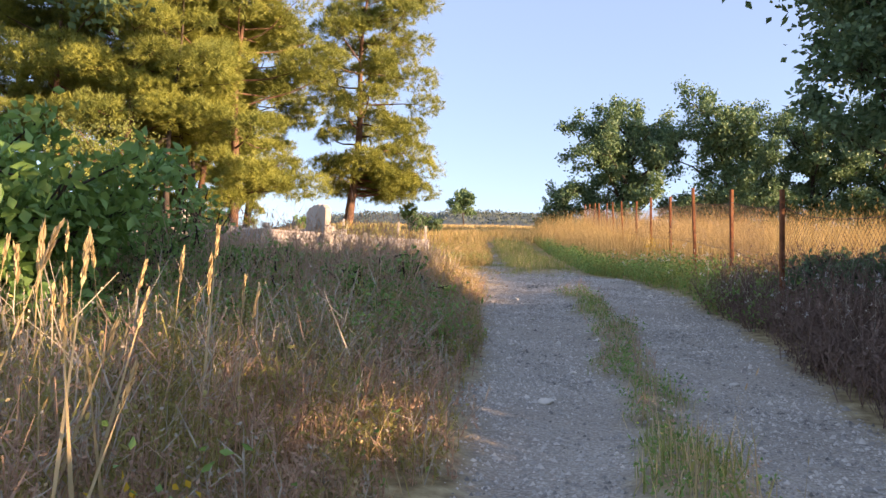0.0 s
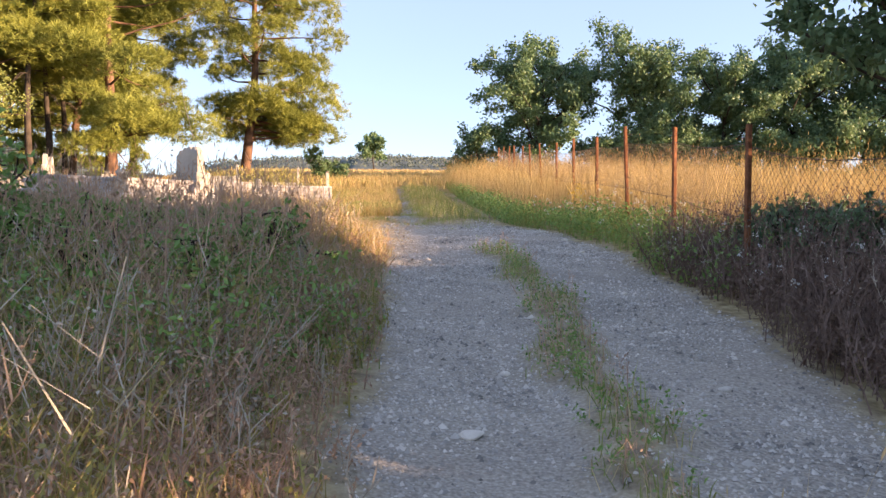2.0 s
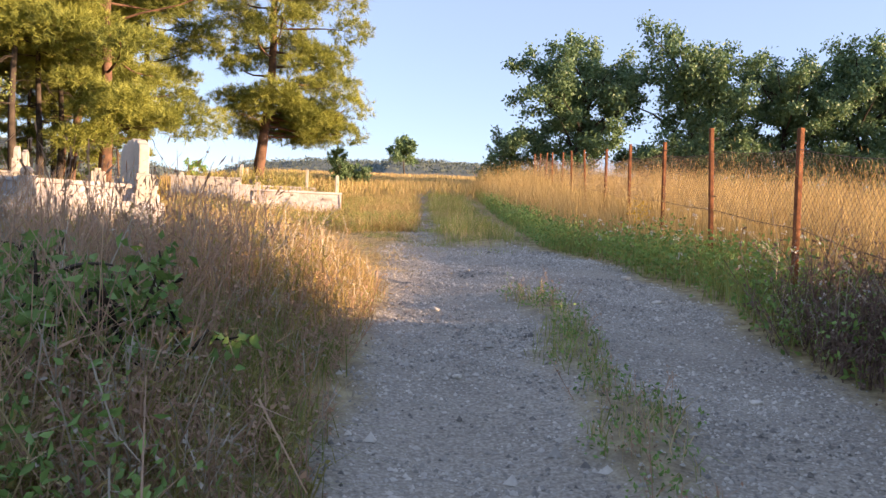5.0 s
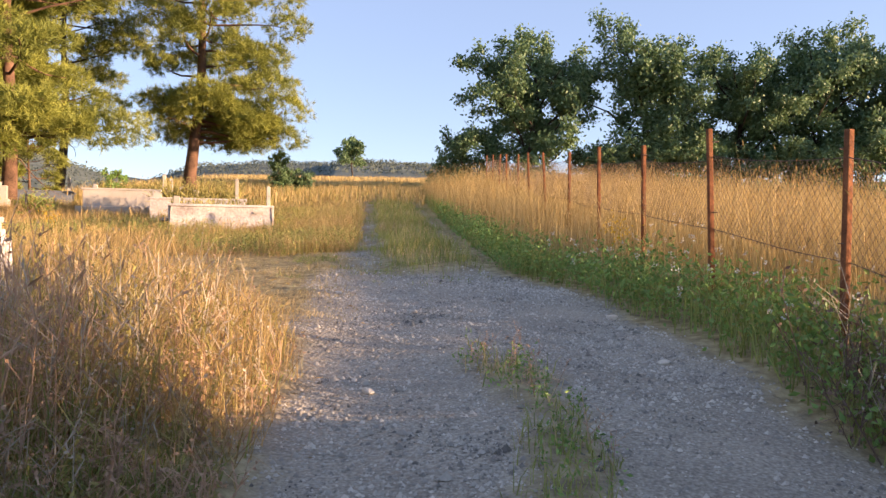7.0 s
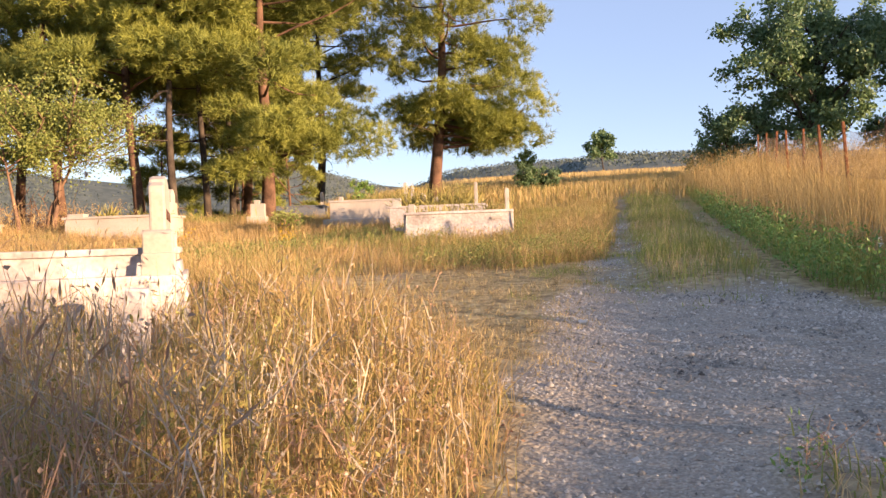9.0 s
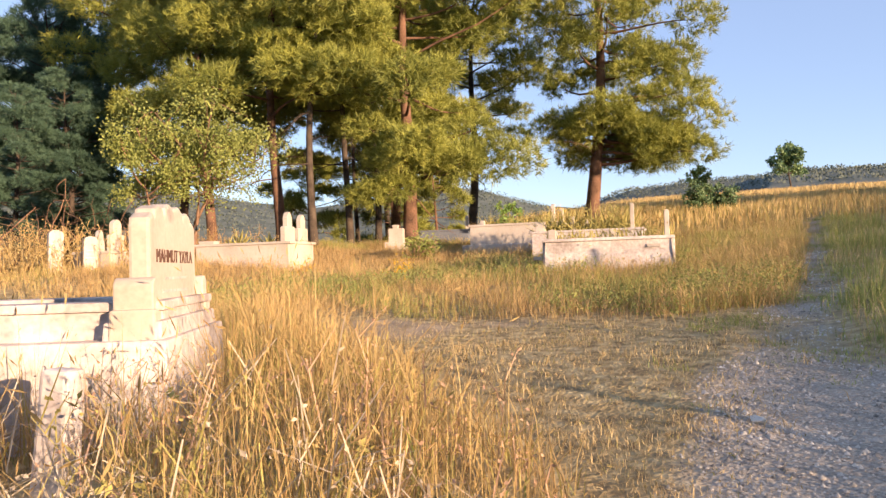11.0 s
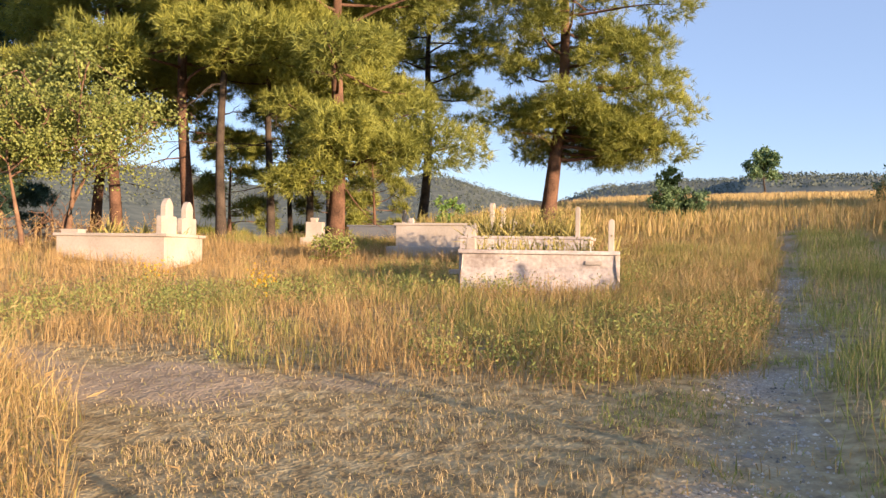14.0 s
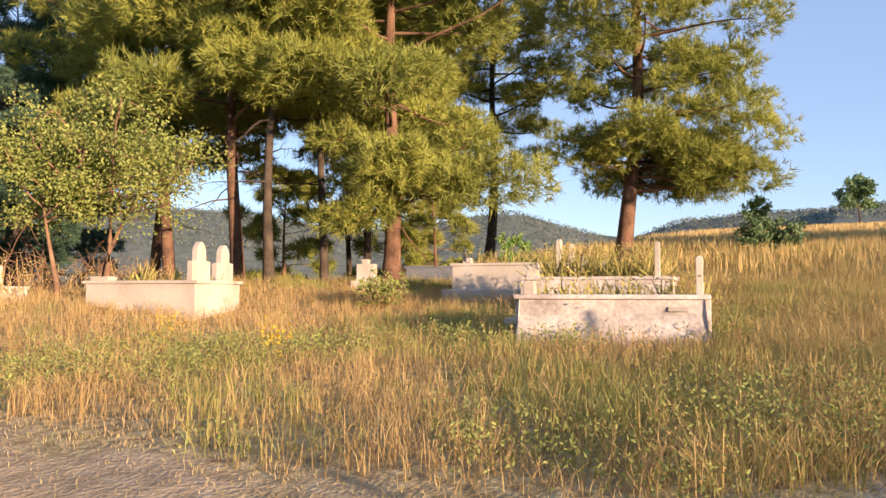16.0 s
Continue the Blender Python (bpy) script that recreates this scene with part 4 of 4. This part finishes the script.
# ---- plant cover ----
def sloped(x, y, low=0.4):
    """Plants stay lower towards the wheel track."""
    return low + (1 - low) * step(0.1, -1.1, x - np.minimum(left_edge(y), 0.42) + 0.25 * wob(x, y, 2.4, 16))


# verge on the graves' side
near = lambda x, y: verge(x, y) * step(-7.5, -5.0, x)
hollow = lambda x, y: 1 - 0.85 * np.exp(-(((x + 2.3) / 1.0) ** 2 + ((y - 13.5) / 0.9) ** 2))
shade_end = lambda y: step(13.2, 11.2, y)
x, y, r = scatter(85000, (-7, 0.5, 1.5, 19), lambda x, y: near(x, y) * hollow(x, y) * (0.09 + 0.91 * (1 - shade_end(y))) * (0.6 + 0.4 * wob(x, y, 0.9, 2)), 101)
blades("dry_grass", "tall golden dry grass on the verge", x, y, r, 0.62 * sloped(x, y, 0.55), 0.0052, GOLD, 0.75, 0.35, 0.4)
x, y, r = scatter(45000, (-7, 0.5, 9.5, 19), lambda x, y: near(x, y) * hollow(x, y) * step(10.0, 11.5, y) * (0.5 + 0.5 * wob(x, y, 1.3, 22)), 117)
blades("rust_grass", "reddish dry grass on the verge", x, y, r, 0.54 * sloped(x, y, 0.55), 0.0052, RUSTGRASS, 0.9, 0.3, 0.4)
x, y, r = scatter(22000, (-7, 0.5, 1.5, 19), lambda x, y: near(x, y) * (0.75 - 0.4 * (1 - shade_end(y))) * (0.4 + 0.6 * wob(x, y, 0.8, 6)), 102)
blades("green_grass", "rough green grass between dry weeds", x, y, r, 0.46 * sloped(x, y), 0.009, GREEN, 0.95)
x, y, r = scatter(7500, (-5, 0.4, 1.5, 14.5), lambda x, y: near(x, y) * (0.4 + 0.6 * wob(x, y, 1.1, 31)) * (0.25 + 0.75 * shade_end(y)) * (0.65 + 0.35 * step(8.5, 9.5, y)), 115)
weeds("olive_weeds", "yellow-green branching weeds on the verge", x, y, r, 0.52 * sloped(x, y), OLIVE, 10, 0.007, 2, 0.024)
x, y, r = scatter(6500, (-5, 0.35, 1.5, 14.0), lambda x, y: near(x, y) * (0.3 + 0.7 * wob(x, y, 1.4, 35)) * shade_end(y), 116)
weeds("straw_weeds", "pale dry branching stems on the verge", x, y, r, 0.5 * sloped(x, y), STRAW, 9, 0.0055, 1, 0.02)
x, y, r = scatter(26000, (-7, 0.5, 1.5, 19), lambda x, y: near(x, y) * hollow(x, y) * (0.7 - 0.35 * shade_end(y)), 103)
blades("olive_grass", "yellowing grass on the verge", x, y, r, 0.48 * sloped(x, y), 0.007, OLIVE, 0.85, 0.2)
x, y, r = scatter(15000, (-5, 0.5, 1.5, 15.5), lambda x, y: near(x, y) * (0.3 + 0.7 * step(-1.7, -0.3, x + 0.5 * wob(x, y, 0.8, 9))) * (0.15 + 0.85 * shade_end(y)) * 0.5, 104)
weeds("brown_weeds", "reddish-brown dry branching weeds along the track", x, y, r, 0.5 * sloped(x, y), BROWN, 11, 0.0065, 2, 0.02)
x, y, r = scatter(4600, (-6, 0.3, 1.5, 14.5), lambda x, y: near(x, y) * (0.5 + 0.5 * wob(x, y, 0.7, 4)), 105)
weeds("grey_weeds", "grey-beige dry seed heads on the verge", x, y, r, 0.6 * sloped(x, y), GREYWEED, 11, 0.0065, 1, 0.02)
x, y, r = scatter(9000, (-5, 0.2, 2, 15), lambda x, y: near(x, y) * step(11.6, 10.2, y) * step(0.05, 0.5, wob(x, y, 1.15, 11)) * 0.6, 106)
herbs("green_herbs", "leafy green weeds in the verge", x, y, r, 0.55, LEAF, 20, 0.042)
x, y, r = scatter(17000, (-5, 0.2, 2.2, 11.5), lambda x, y: near(x, y) * (0.35 + 0.5 * step(-0.2, -1.4, x)) * (0.55 + 0.45 * wob(x, y, 0.7, 21)), 108)
blades("pale_grass", "pale straw grass in the shaded verge", x, y, r, 0.4 * sloped(x, y), 0.006, STRAW, 0.9, 0.2)
x, y, r = scatter(110, (-4.5, -1.0, 3.6, 7.0), lambda x, y: near(x, y) * 0.6, 107)
blades("tall_ears", "tall pale grass stalks with fluffy ears", x, y, r, 0.76, 0.005, STRAW, 0.3, 1.0)

x, y, r = scatter(8500, (-6.5, 0.2, 8.0, 12.6), lambda x, y: near(x, y) * step(0.1, -0.9, x) * step(8.0, 9.2, y) * step(12.6, 11.4, y) * 0.75, 109)
blades("hazy_grass", "tall beige feathery grass on the verge", x, y, r, 0.86, 0.006, BROWN, 0.4, 0.7)
x, y, r = scatter(1500, (-6.5, 0.1, 7.6, 12.4), lambda x, y: near(x, y) * step(0.1, -0.8, x), 110)
weeds("hazy_weeds", "tall beige branching seed heads on the verge", x, y, r, 0.84, BROWN, 10, 0.005, 1, 0.022)

x, y, r = scatter(16000, (-2.8, 0.4, 8.4, 12.2), lambda x, y: near(x, y) * step(12.2, 11.2, y) * (0.5 + 0.5 * wob(x, y, 1.6, 25)), 120)
blades("verge_tufts", "fresh green grass tufts low in the verge", x, y, r, 0.5 * sloped(x, y), 0.008, GREEN, 0.9, 0.0, 0.5)

# ridge between the wheel tracks
x, y, r = scatter(60000, (0.6, 2.8, 2, 33), lambda x, y: strip_mask(x, y) * (0.45 + 0.55 * wob(x, y, 1.6, 3)), 111)
blades("strip_grass", "short green tufts between the wheel tracks", x, y, r, np.where(y < 6.3, 0.2, np.where(y > 17.3, 0.24, 0.14)), 0.007, GREEN, 0.7, 0.0, 0.5)
x, y, r = scatter(36000, (0.6, 2.8, 2, 33), lambda x, y: strip_mask(x, y) * (0.15 + 0.35 * wob(x, y, 1.3, 8) + 0.3 * step(7.5, 5.5, y)), 112)
blades("strip_straw", "dry straw tufts between the wheel tracks", x, y, r, np.where(y < 6.3, 0.3, np.where(y > 17.3, 0.26, 0.17)), 0.006, STRAW, 0.6, 0.2, 0.5)
x, y, r = scatter(3000, (0.6, 2.8, 2, 17), lambda x, y: strip_mask(x, y) * 0.8, 113)
herbs("strip_herbs", "low green weeds between the wheel tracks", x, y, r, 0.14, LEAF, 10, 0.03)
x, y, r = scatter(600, (0.6, 2.6, 2, 15), lambda x, y: strip_mask(x, y) * 0.8, 114)
weeds("strip_weeds", "low dry weeds between the wheel tracks", x, y, r, 0.24, BROWN, 8, 0.004, 2, 0.014)

x, y, r = scatter(60000, (-0.2, 3.0, 16.6, 34), lambda x, y: step(0.05, 0.55, wob(x, y, 2.6, 14) + 0.5 * wob(x, y, 5.3, 9)) * (1 - 0.8 * step(2.0, 2.6, x)) * step(16.6, 18.4, y + 0.6 * wob(x, y, 1.7, 3)), 118)
blades("rut_grass", "short green tufts growing over the far wheel tracks", x, y, r, 0.075, 0.007, GREEN, 0.8, 0.0, 0.6)
x, y, r = scatter(12000, (-0.2, 3.0, 16.6, 34), lambda x, y: step(0.0, 0.5, wob(x, y, 2.1, 19)) * (1 - 0.8 * step(2.0, 2.6, x)) * step(17.0, 18.8, y), 119)
blades("rut_straw", "short dry tufts growing over the far wheel tracks", x, y, r, 0.09, 0.006, GOLD, 0.8, 0.1, 0.6)

# the fence side
x, y, r = scatter(80000, (2.8, 12, 11.2, 40), lambda x, y: fence_side(x, y) * step(-0.2, 0.7, x - right_edge(y) - 0.75) * step(11.3, 12.6, y - 0.12 * (x - 3)) * (1 - 0.4 * step(24, 36, y)) * (0.7 + 0.3 * wob(x, y, 1.2, 5)), 121)
blades("field_grass", "tall golden dry grass along the fence", x, y, r, 0.93, 0.0075, GOLD, 0.4, 0.6, 0.3)
x, y, r = scatter(32000, (2.6, 5.2, 11, 34), lambda x, y: fence_side(x, y) * step(1.5, 0.5, x - right_edge(y)) * (0.6 + 0.4 * wob(x, y, 1.4, 7)), 122)
blades("verge_green", "lush green grass at the foot of the fence", x, y, r, 0.36, 0.010, GREEN, 0.45)
x, y, r = scatter(4600, (2.6, 5.0, 10.5, 30), lambda x, y: fence_side(x, y) * step(1.5, 0.4, x - right_edge(y)) * (0.6 + 0.4 * wob(x, y, 1.1, 2)), 123)
herbs("verge_herbs", "leafy green weeds at the foot of the fence", x, y, r, 0.42, LEAF, 14, 0.06)
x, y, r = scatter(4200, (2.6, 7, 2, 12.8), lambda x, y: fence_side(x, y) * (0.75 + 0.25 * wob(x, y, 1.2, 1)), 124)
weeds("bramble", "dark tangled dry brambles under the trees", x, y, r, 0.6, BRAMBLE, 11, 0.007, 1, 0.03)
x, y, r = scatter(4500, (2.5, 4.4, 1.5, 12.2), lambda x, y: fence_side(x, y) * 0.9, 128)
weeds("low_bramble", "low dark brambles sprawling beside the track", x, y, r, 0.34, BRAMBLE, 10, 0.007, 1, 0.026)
x, y, r = scatter(1000, (3.4, 7, 2, 12.5), lambda x, y: fence_side(x, y) * 0.7, 125)
weeds("grey_bramble", "grey dry twigs under the trees", x, y, r, 0.6, GREYWEED, 9, 0.005, 2, 0.02)
# grass here takes the dark bramble brown in place of a grass colour
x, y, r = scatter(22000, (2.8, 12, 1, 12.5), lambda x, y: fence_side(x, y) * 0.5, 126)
blades("shade_grass", "grass in dark bramble brown under the roadside trees", x, y, r, 0.26, 0.008, BRAMBLE, 0.8)
x, y, r = scatter(170, (3.0, 4.6, 9, 18), lambda x, y: fence_side(x, y), 127)
g = Geo()
pz = np.stack([x, y, height(x, y) + r.uniform(0.25, 0.6, len(x))], 1)
for _ in range(6):
    cards(g, pz + r.normal(size=pz.shape) * 0.012, unit(len(x), r, 1.0), 0.022, 0.018, r)
tagged(new("white_flowers", g.mesh("white_flowers", PETAL)), "small white wildflowers at the fence", "flowers", kind="stuff")
g = Geo()
for fx, fy, fz, k in ((3.6, 16.6, 0.6, 12), (3.75, 17.3, 0.6, 10), (-0.62, 4.4, 0.34, 9), (-4.3, 21.4, 0.45, 24), (-4.3, 28.6, 0.85, 14), (-6.4, 22.0, 0.4, 14)):
    q = np.array(on(fx, fy, fz)) + r.normal(size=(k * 4, 3)) * np.array([0.09, 0.09, 0.07])
    cards(g, q, unit(len(q), r, 0.8), 0.03, 0.022, r)
tagged(new("yellow_flowers", g.mesh("yellow_flowers", YELLOW)), "scattered clusters of small yellow flowers", "flowers", kind="stuff")

# mown branch and meadow with the graves
x, y, r = scatter(150000, (-10, 1.2, 14.6, 20.5), lambda x, y: stubble_mask(x, y) * (0.55 + 0.45 * wob(x, y, 1.3, 4)) * (1 - 0.8 * step(0.7, 0.2, np.abs(y - 19.0)) * step(-1.0, -2.5, x)), 131)
blades("stubble", "flattened dry stubble on the trodden branch path", x, y, r, 0.055, 0.0055, STRAW, 0.85, 0.0, 0.6)
x, y, r = scatter(26000, (-10, 1.6, 14.6, 20.5), lambda x, y: stubble_mask(x, y) * (0.5 + 0.6 * wob(x, y, 1.0, 9)), 132)
blades("stubble_green", "short green grass on the trodden branch path", x, y, r, 0.05, 0.006, OLIVE, 0.8)
patch = lambda x, y: wob(x, y, 0.62, 6) + 0.7 * wob(x, y, 1.9, 12) - 0.28 + 0.2 * step(-4.0, 0.0, x)
x, y, r = scatter(90000, (-15, 0.8, 19.2, 33), lambda x, y: meadow(x, y) * (0.3 + 0.3 * wob(x, y, 1.7, 3)) * step(-16, -10, x), 133)
blades("meadow_gold", "dry golden meadow grass around the graves", x, y, r, 0.2, 0.006, GOLD, 0.8, 0.15, 0.7)
x, y, r = scatter(120000, (-14, 0.8, 19.2, 31), lambda x, y: meadow(x, y) * step(0.25, -0.35, patch(x, y)) * step(-15, -10, x) * 0.8, 145)
blades("meadow_rust", "reddish-brown dried grass around the graves", x, y, r, 0.21, 0.006, RUSTGRASS, 0.8, 0.2, 0.7)
x, y, r = scatter(110000, (-13, 0.8, 19.2, 33), lambda x, y: meadow(x, y) * step(-0.45, 0.3, patch(x, y)) * (0.45 + 0.55 * step(-7, -1, x)) * 0.8, 134)
blades("meadow_olive", "yellow-green meadow grass around the graves", x, y, r, 0.22, 0.007, OLIVE, 0.8, 0.0, 0.7)
x, y, r = scatter(80000, (-10, 0.8, 19.2, 30), lambda x, y: meadow(x, y) * step(0.0, 0.5, patch(x, y)) * 0.8, 135)
blades("meadow_green", "green grass in the meadow", x, y, r, 0.19, 0.007, GREEN, 0.95, 0.0, 0.7)
x, y, r = scatter(15000, (-1.6, 0.8, 20, 32), lambda x, y: meadow(x, y) * step(-1.2, 0.1, x + 0.3 * wob(x, y, 0.9, 1)), 136)
blades("meadow_tall", "taller golden grass along the track", x, y, r, 0.3, 0.007, GOLD, 0.8, 0.4)
x, y, r = scatter(15000, (-2.6, 0.8, 20, 30), lambda x, y: meadow(x, y) * step(-2.6, -0.4, x + 0.5 * wob(x, y, 0.9, 4)), 138)
blades("meadow_tall_olive", "taller yellow-green grass along the track", x, y, r, 0.25, 0.008, OLIVE, 0.95)
x, y, r = scatter(2600, (-9, 0.6, 19.4, 27), lambda x, y: meadow(x, y) * (0.3 + 0.6 * wob(x, y, 1.0, 15)), 137)
weeds("meadow_weeds", "thin dry weeds standing in the meadow", x, y, r, 0.3, RUSTGRASS, 9, 0.005, 2, 0.014)

x, y, r = scatter(5200, (-7.5, 0.7, 19.4, 26), lambda x, y: meadow(x, y) * step(-0.25, 0.45, wob(x, y, 0.8, 17)), 144)
herbs("meadow_herbs", "leafy yellow-green weeds in the meadow", x, y, r, 0.26, GREEN, 12, 0.035)

x, y, r = scatter(130, (-14, -11.2, 24.0, 27.4), lambda x, y: clear_of_graves(x, y) * 0.8, 139)
weeds("dry_stalks", "tall reddish dry stalks in front of the grove", x, y, r, 0.6, RUSTGRASS, 8, 0.010, 2, 0.03)
x, y, r = scatter(700, (-16, -11.2, 18.5, 23.5), lambda x, y: clear_of_graves(x, y) * 0.8, 140)
weeds("dry_stalks", "tall reddish dry stalks behind old gravestones", x, y, r, 0.8, GOLD, 8, 0.010, 2, 0.04)

# far field
far = lambda x, y: (1 - road_mask(x, y)) * step(31, 34, y) * clear_of_graves(x, y)
x, y, r = scatter(62000, (-16, 9, 31, 62), lambda x, y: far(x, y) * (0.6 + 0.4 * wob(x, y, 0.5, 4)), 141)
blades("far_grass", "golden dry grass of the rising field", x, y, r, 0.42, 0.022, GOLD, 0.35)
x, y, r = scatter(26000, (-16, 8, 31, 60), lambda x, y: far(x, y) * (0.3 + 0.6 * wob(x, y, 0.3, 7)), 142)
blades("far_olive", "yellow-green grass of the rising field", x, y, r, 0.36, 0.022, OLIVE, 0.4)
x, y, r = scatter(18000, (-20, 22, 58, 125), lambda x, y: np.ones_like(x) * 0.9, 143)
blades("distant_grass", "dry grass on the far slope", x, y, r, 0.45, 0.09, GOLD, 0.4)


# gravel lying loose on the track
def gravel():
    x, y, r = scatter(210000, (-0.2, 3.4, 3, 27), lambda x, y: road_mask(x, y) * (1 - 0.8 * strip_mask(x, y)) * (0.5 + 0.5 * wob(x, y, 2.2, 3)), 151)
    n = len(x)
    s = 0.006 + 0.0125 * r.power(0.35, n) * r.uniform(0.5, 1.35, n)
    s[::28] *= 1.7
    base = np.array([[1, 0, 0], [0, 1, 0], [-1, 0, 0], [0, -1, 0], [0, 0, 0.9]], float)
    tri = np.array([[0, 1, 4], [1, 2, 4], [2, 3, 4], [3, 0, 4]])
    a = r.uniform(0, 6.28, n)
    v = base[None] * r.uniform(0.6, 1.3, (n, 5, 1)) * s[:, None, None]
    c, q = np.cos(a)[:, None], np.sin(a)[:, None]
    v = np.stack([v[..., 0] * c - v[..., 1] * q, v[..., 0] * q + v[..., 1] * c, v[..., 2]], 2)
    v = v + np.stack([x, y, height(x, y) + s * 0.02], 1)[:, None]
    geo = Geo()
    geo.add(v, (np.arange(n)[:, None, None] * 5 + tri[None]).reshape(-1, 3))
    tagged(new("gravel", geo.mesh("gravel", PEBBLE)), "loose pale grey gravel on the track", "gravel", kind="stuff")


gravel()


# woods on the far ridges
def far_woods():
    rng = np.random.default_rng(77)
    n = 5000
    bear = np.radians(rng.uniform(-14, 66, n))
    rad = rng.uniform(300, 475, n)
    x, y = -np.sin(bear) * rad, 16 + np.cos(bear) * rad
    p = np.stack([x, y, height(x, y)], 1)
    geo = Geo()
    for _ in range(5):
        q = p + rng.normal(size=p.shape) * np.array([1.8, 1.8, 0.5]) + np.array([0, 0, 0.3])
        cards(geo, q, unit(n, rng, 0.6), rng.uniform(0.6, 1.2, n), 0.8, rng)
    tagged(new("hill_woods", geo.mesh("hill_woods", HAZED_WOOD)), "scrubby woods on the far hills, haze put into their grey-green", "woods", kind="stuff")


far_woods()

# single stones on the track
rng = np.random.default_rng(91)
for sx, sy, sr in ((0.83, 7.55, 0.085), (1.15, 8.6, 0.05), (0.7, 9.7, 0.045), (2.3, 8.1, 0.05), (1.0, 11.2, 0.05), (2.6, 10.9, 0.045), (0.9, 13.1, 0.055), (2.9, 13.6, 0.06), (1.3, 15.6, 0.05), (0.55, 16.6, 0.06), (2.2, 16.2, 0.05), (3.05, 15.2, 0.07)):
    bm = bmesh.new()
    bmesh.ops.create_icosphere(bm, subdivisions=2, radius=sr * 0.7)
    for v in bm.verts:
        v.co += noise.noise_vector(v.co * (9 / sr * 0.1) + Vector((sx, sy, 0)) * 7) * sr * 0.35
        v.co.z *= 0.5
    ob = thing("stone", "pale flat stone lying on the gravel", "stone", on(sx, sy, sr * 0.15), rng.uniform(0, 180), "stones on the track")
    part("stone_body", bm, PEBBLE, ob)


# tall fluffy ears near the start of the verge
def fluffy_ears():
    rng = np.random.default_rng(93)
    n = 38
    x, y = rng.uniform(-2.3, -0.75, n), rng.uniform(4.0, 6.2, n)
    base = np.stack([x, y, height(x, y)], 1)
    lean = rng.normal(0, 0.14, (n, 2))
    H = rng.uniform(0.72, 1.12, n)
    tip = base + np.stack([lean[:, 0] * H, lean[:, 1] * H, H], 1)
    geo = Geo()
    way = (tip - base) / np.linalg.norm(tip - base, axis=1)[:, None]
    cards(geo, base, way, H, 0.013, rng, 0.1)
    for _ in range(40):
        cards(geo, tip - way * rng.uniform(0, 0.13, n)[:, None], way + unit(n, rng) * 0.22, rng.uniform(0.03, 0.055, n), 0.012, rng)
    tagged(new("fluffy_ears", geo.mesh("fluffy_ears", STRAW)), "tall straw stalks with fluffy pale ears on the verge", "grass", kind="stuff")


fluffy_ears()
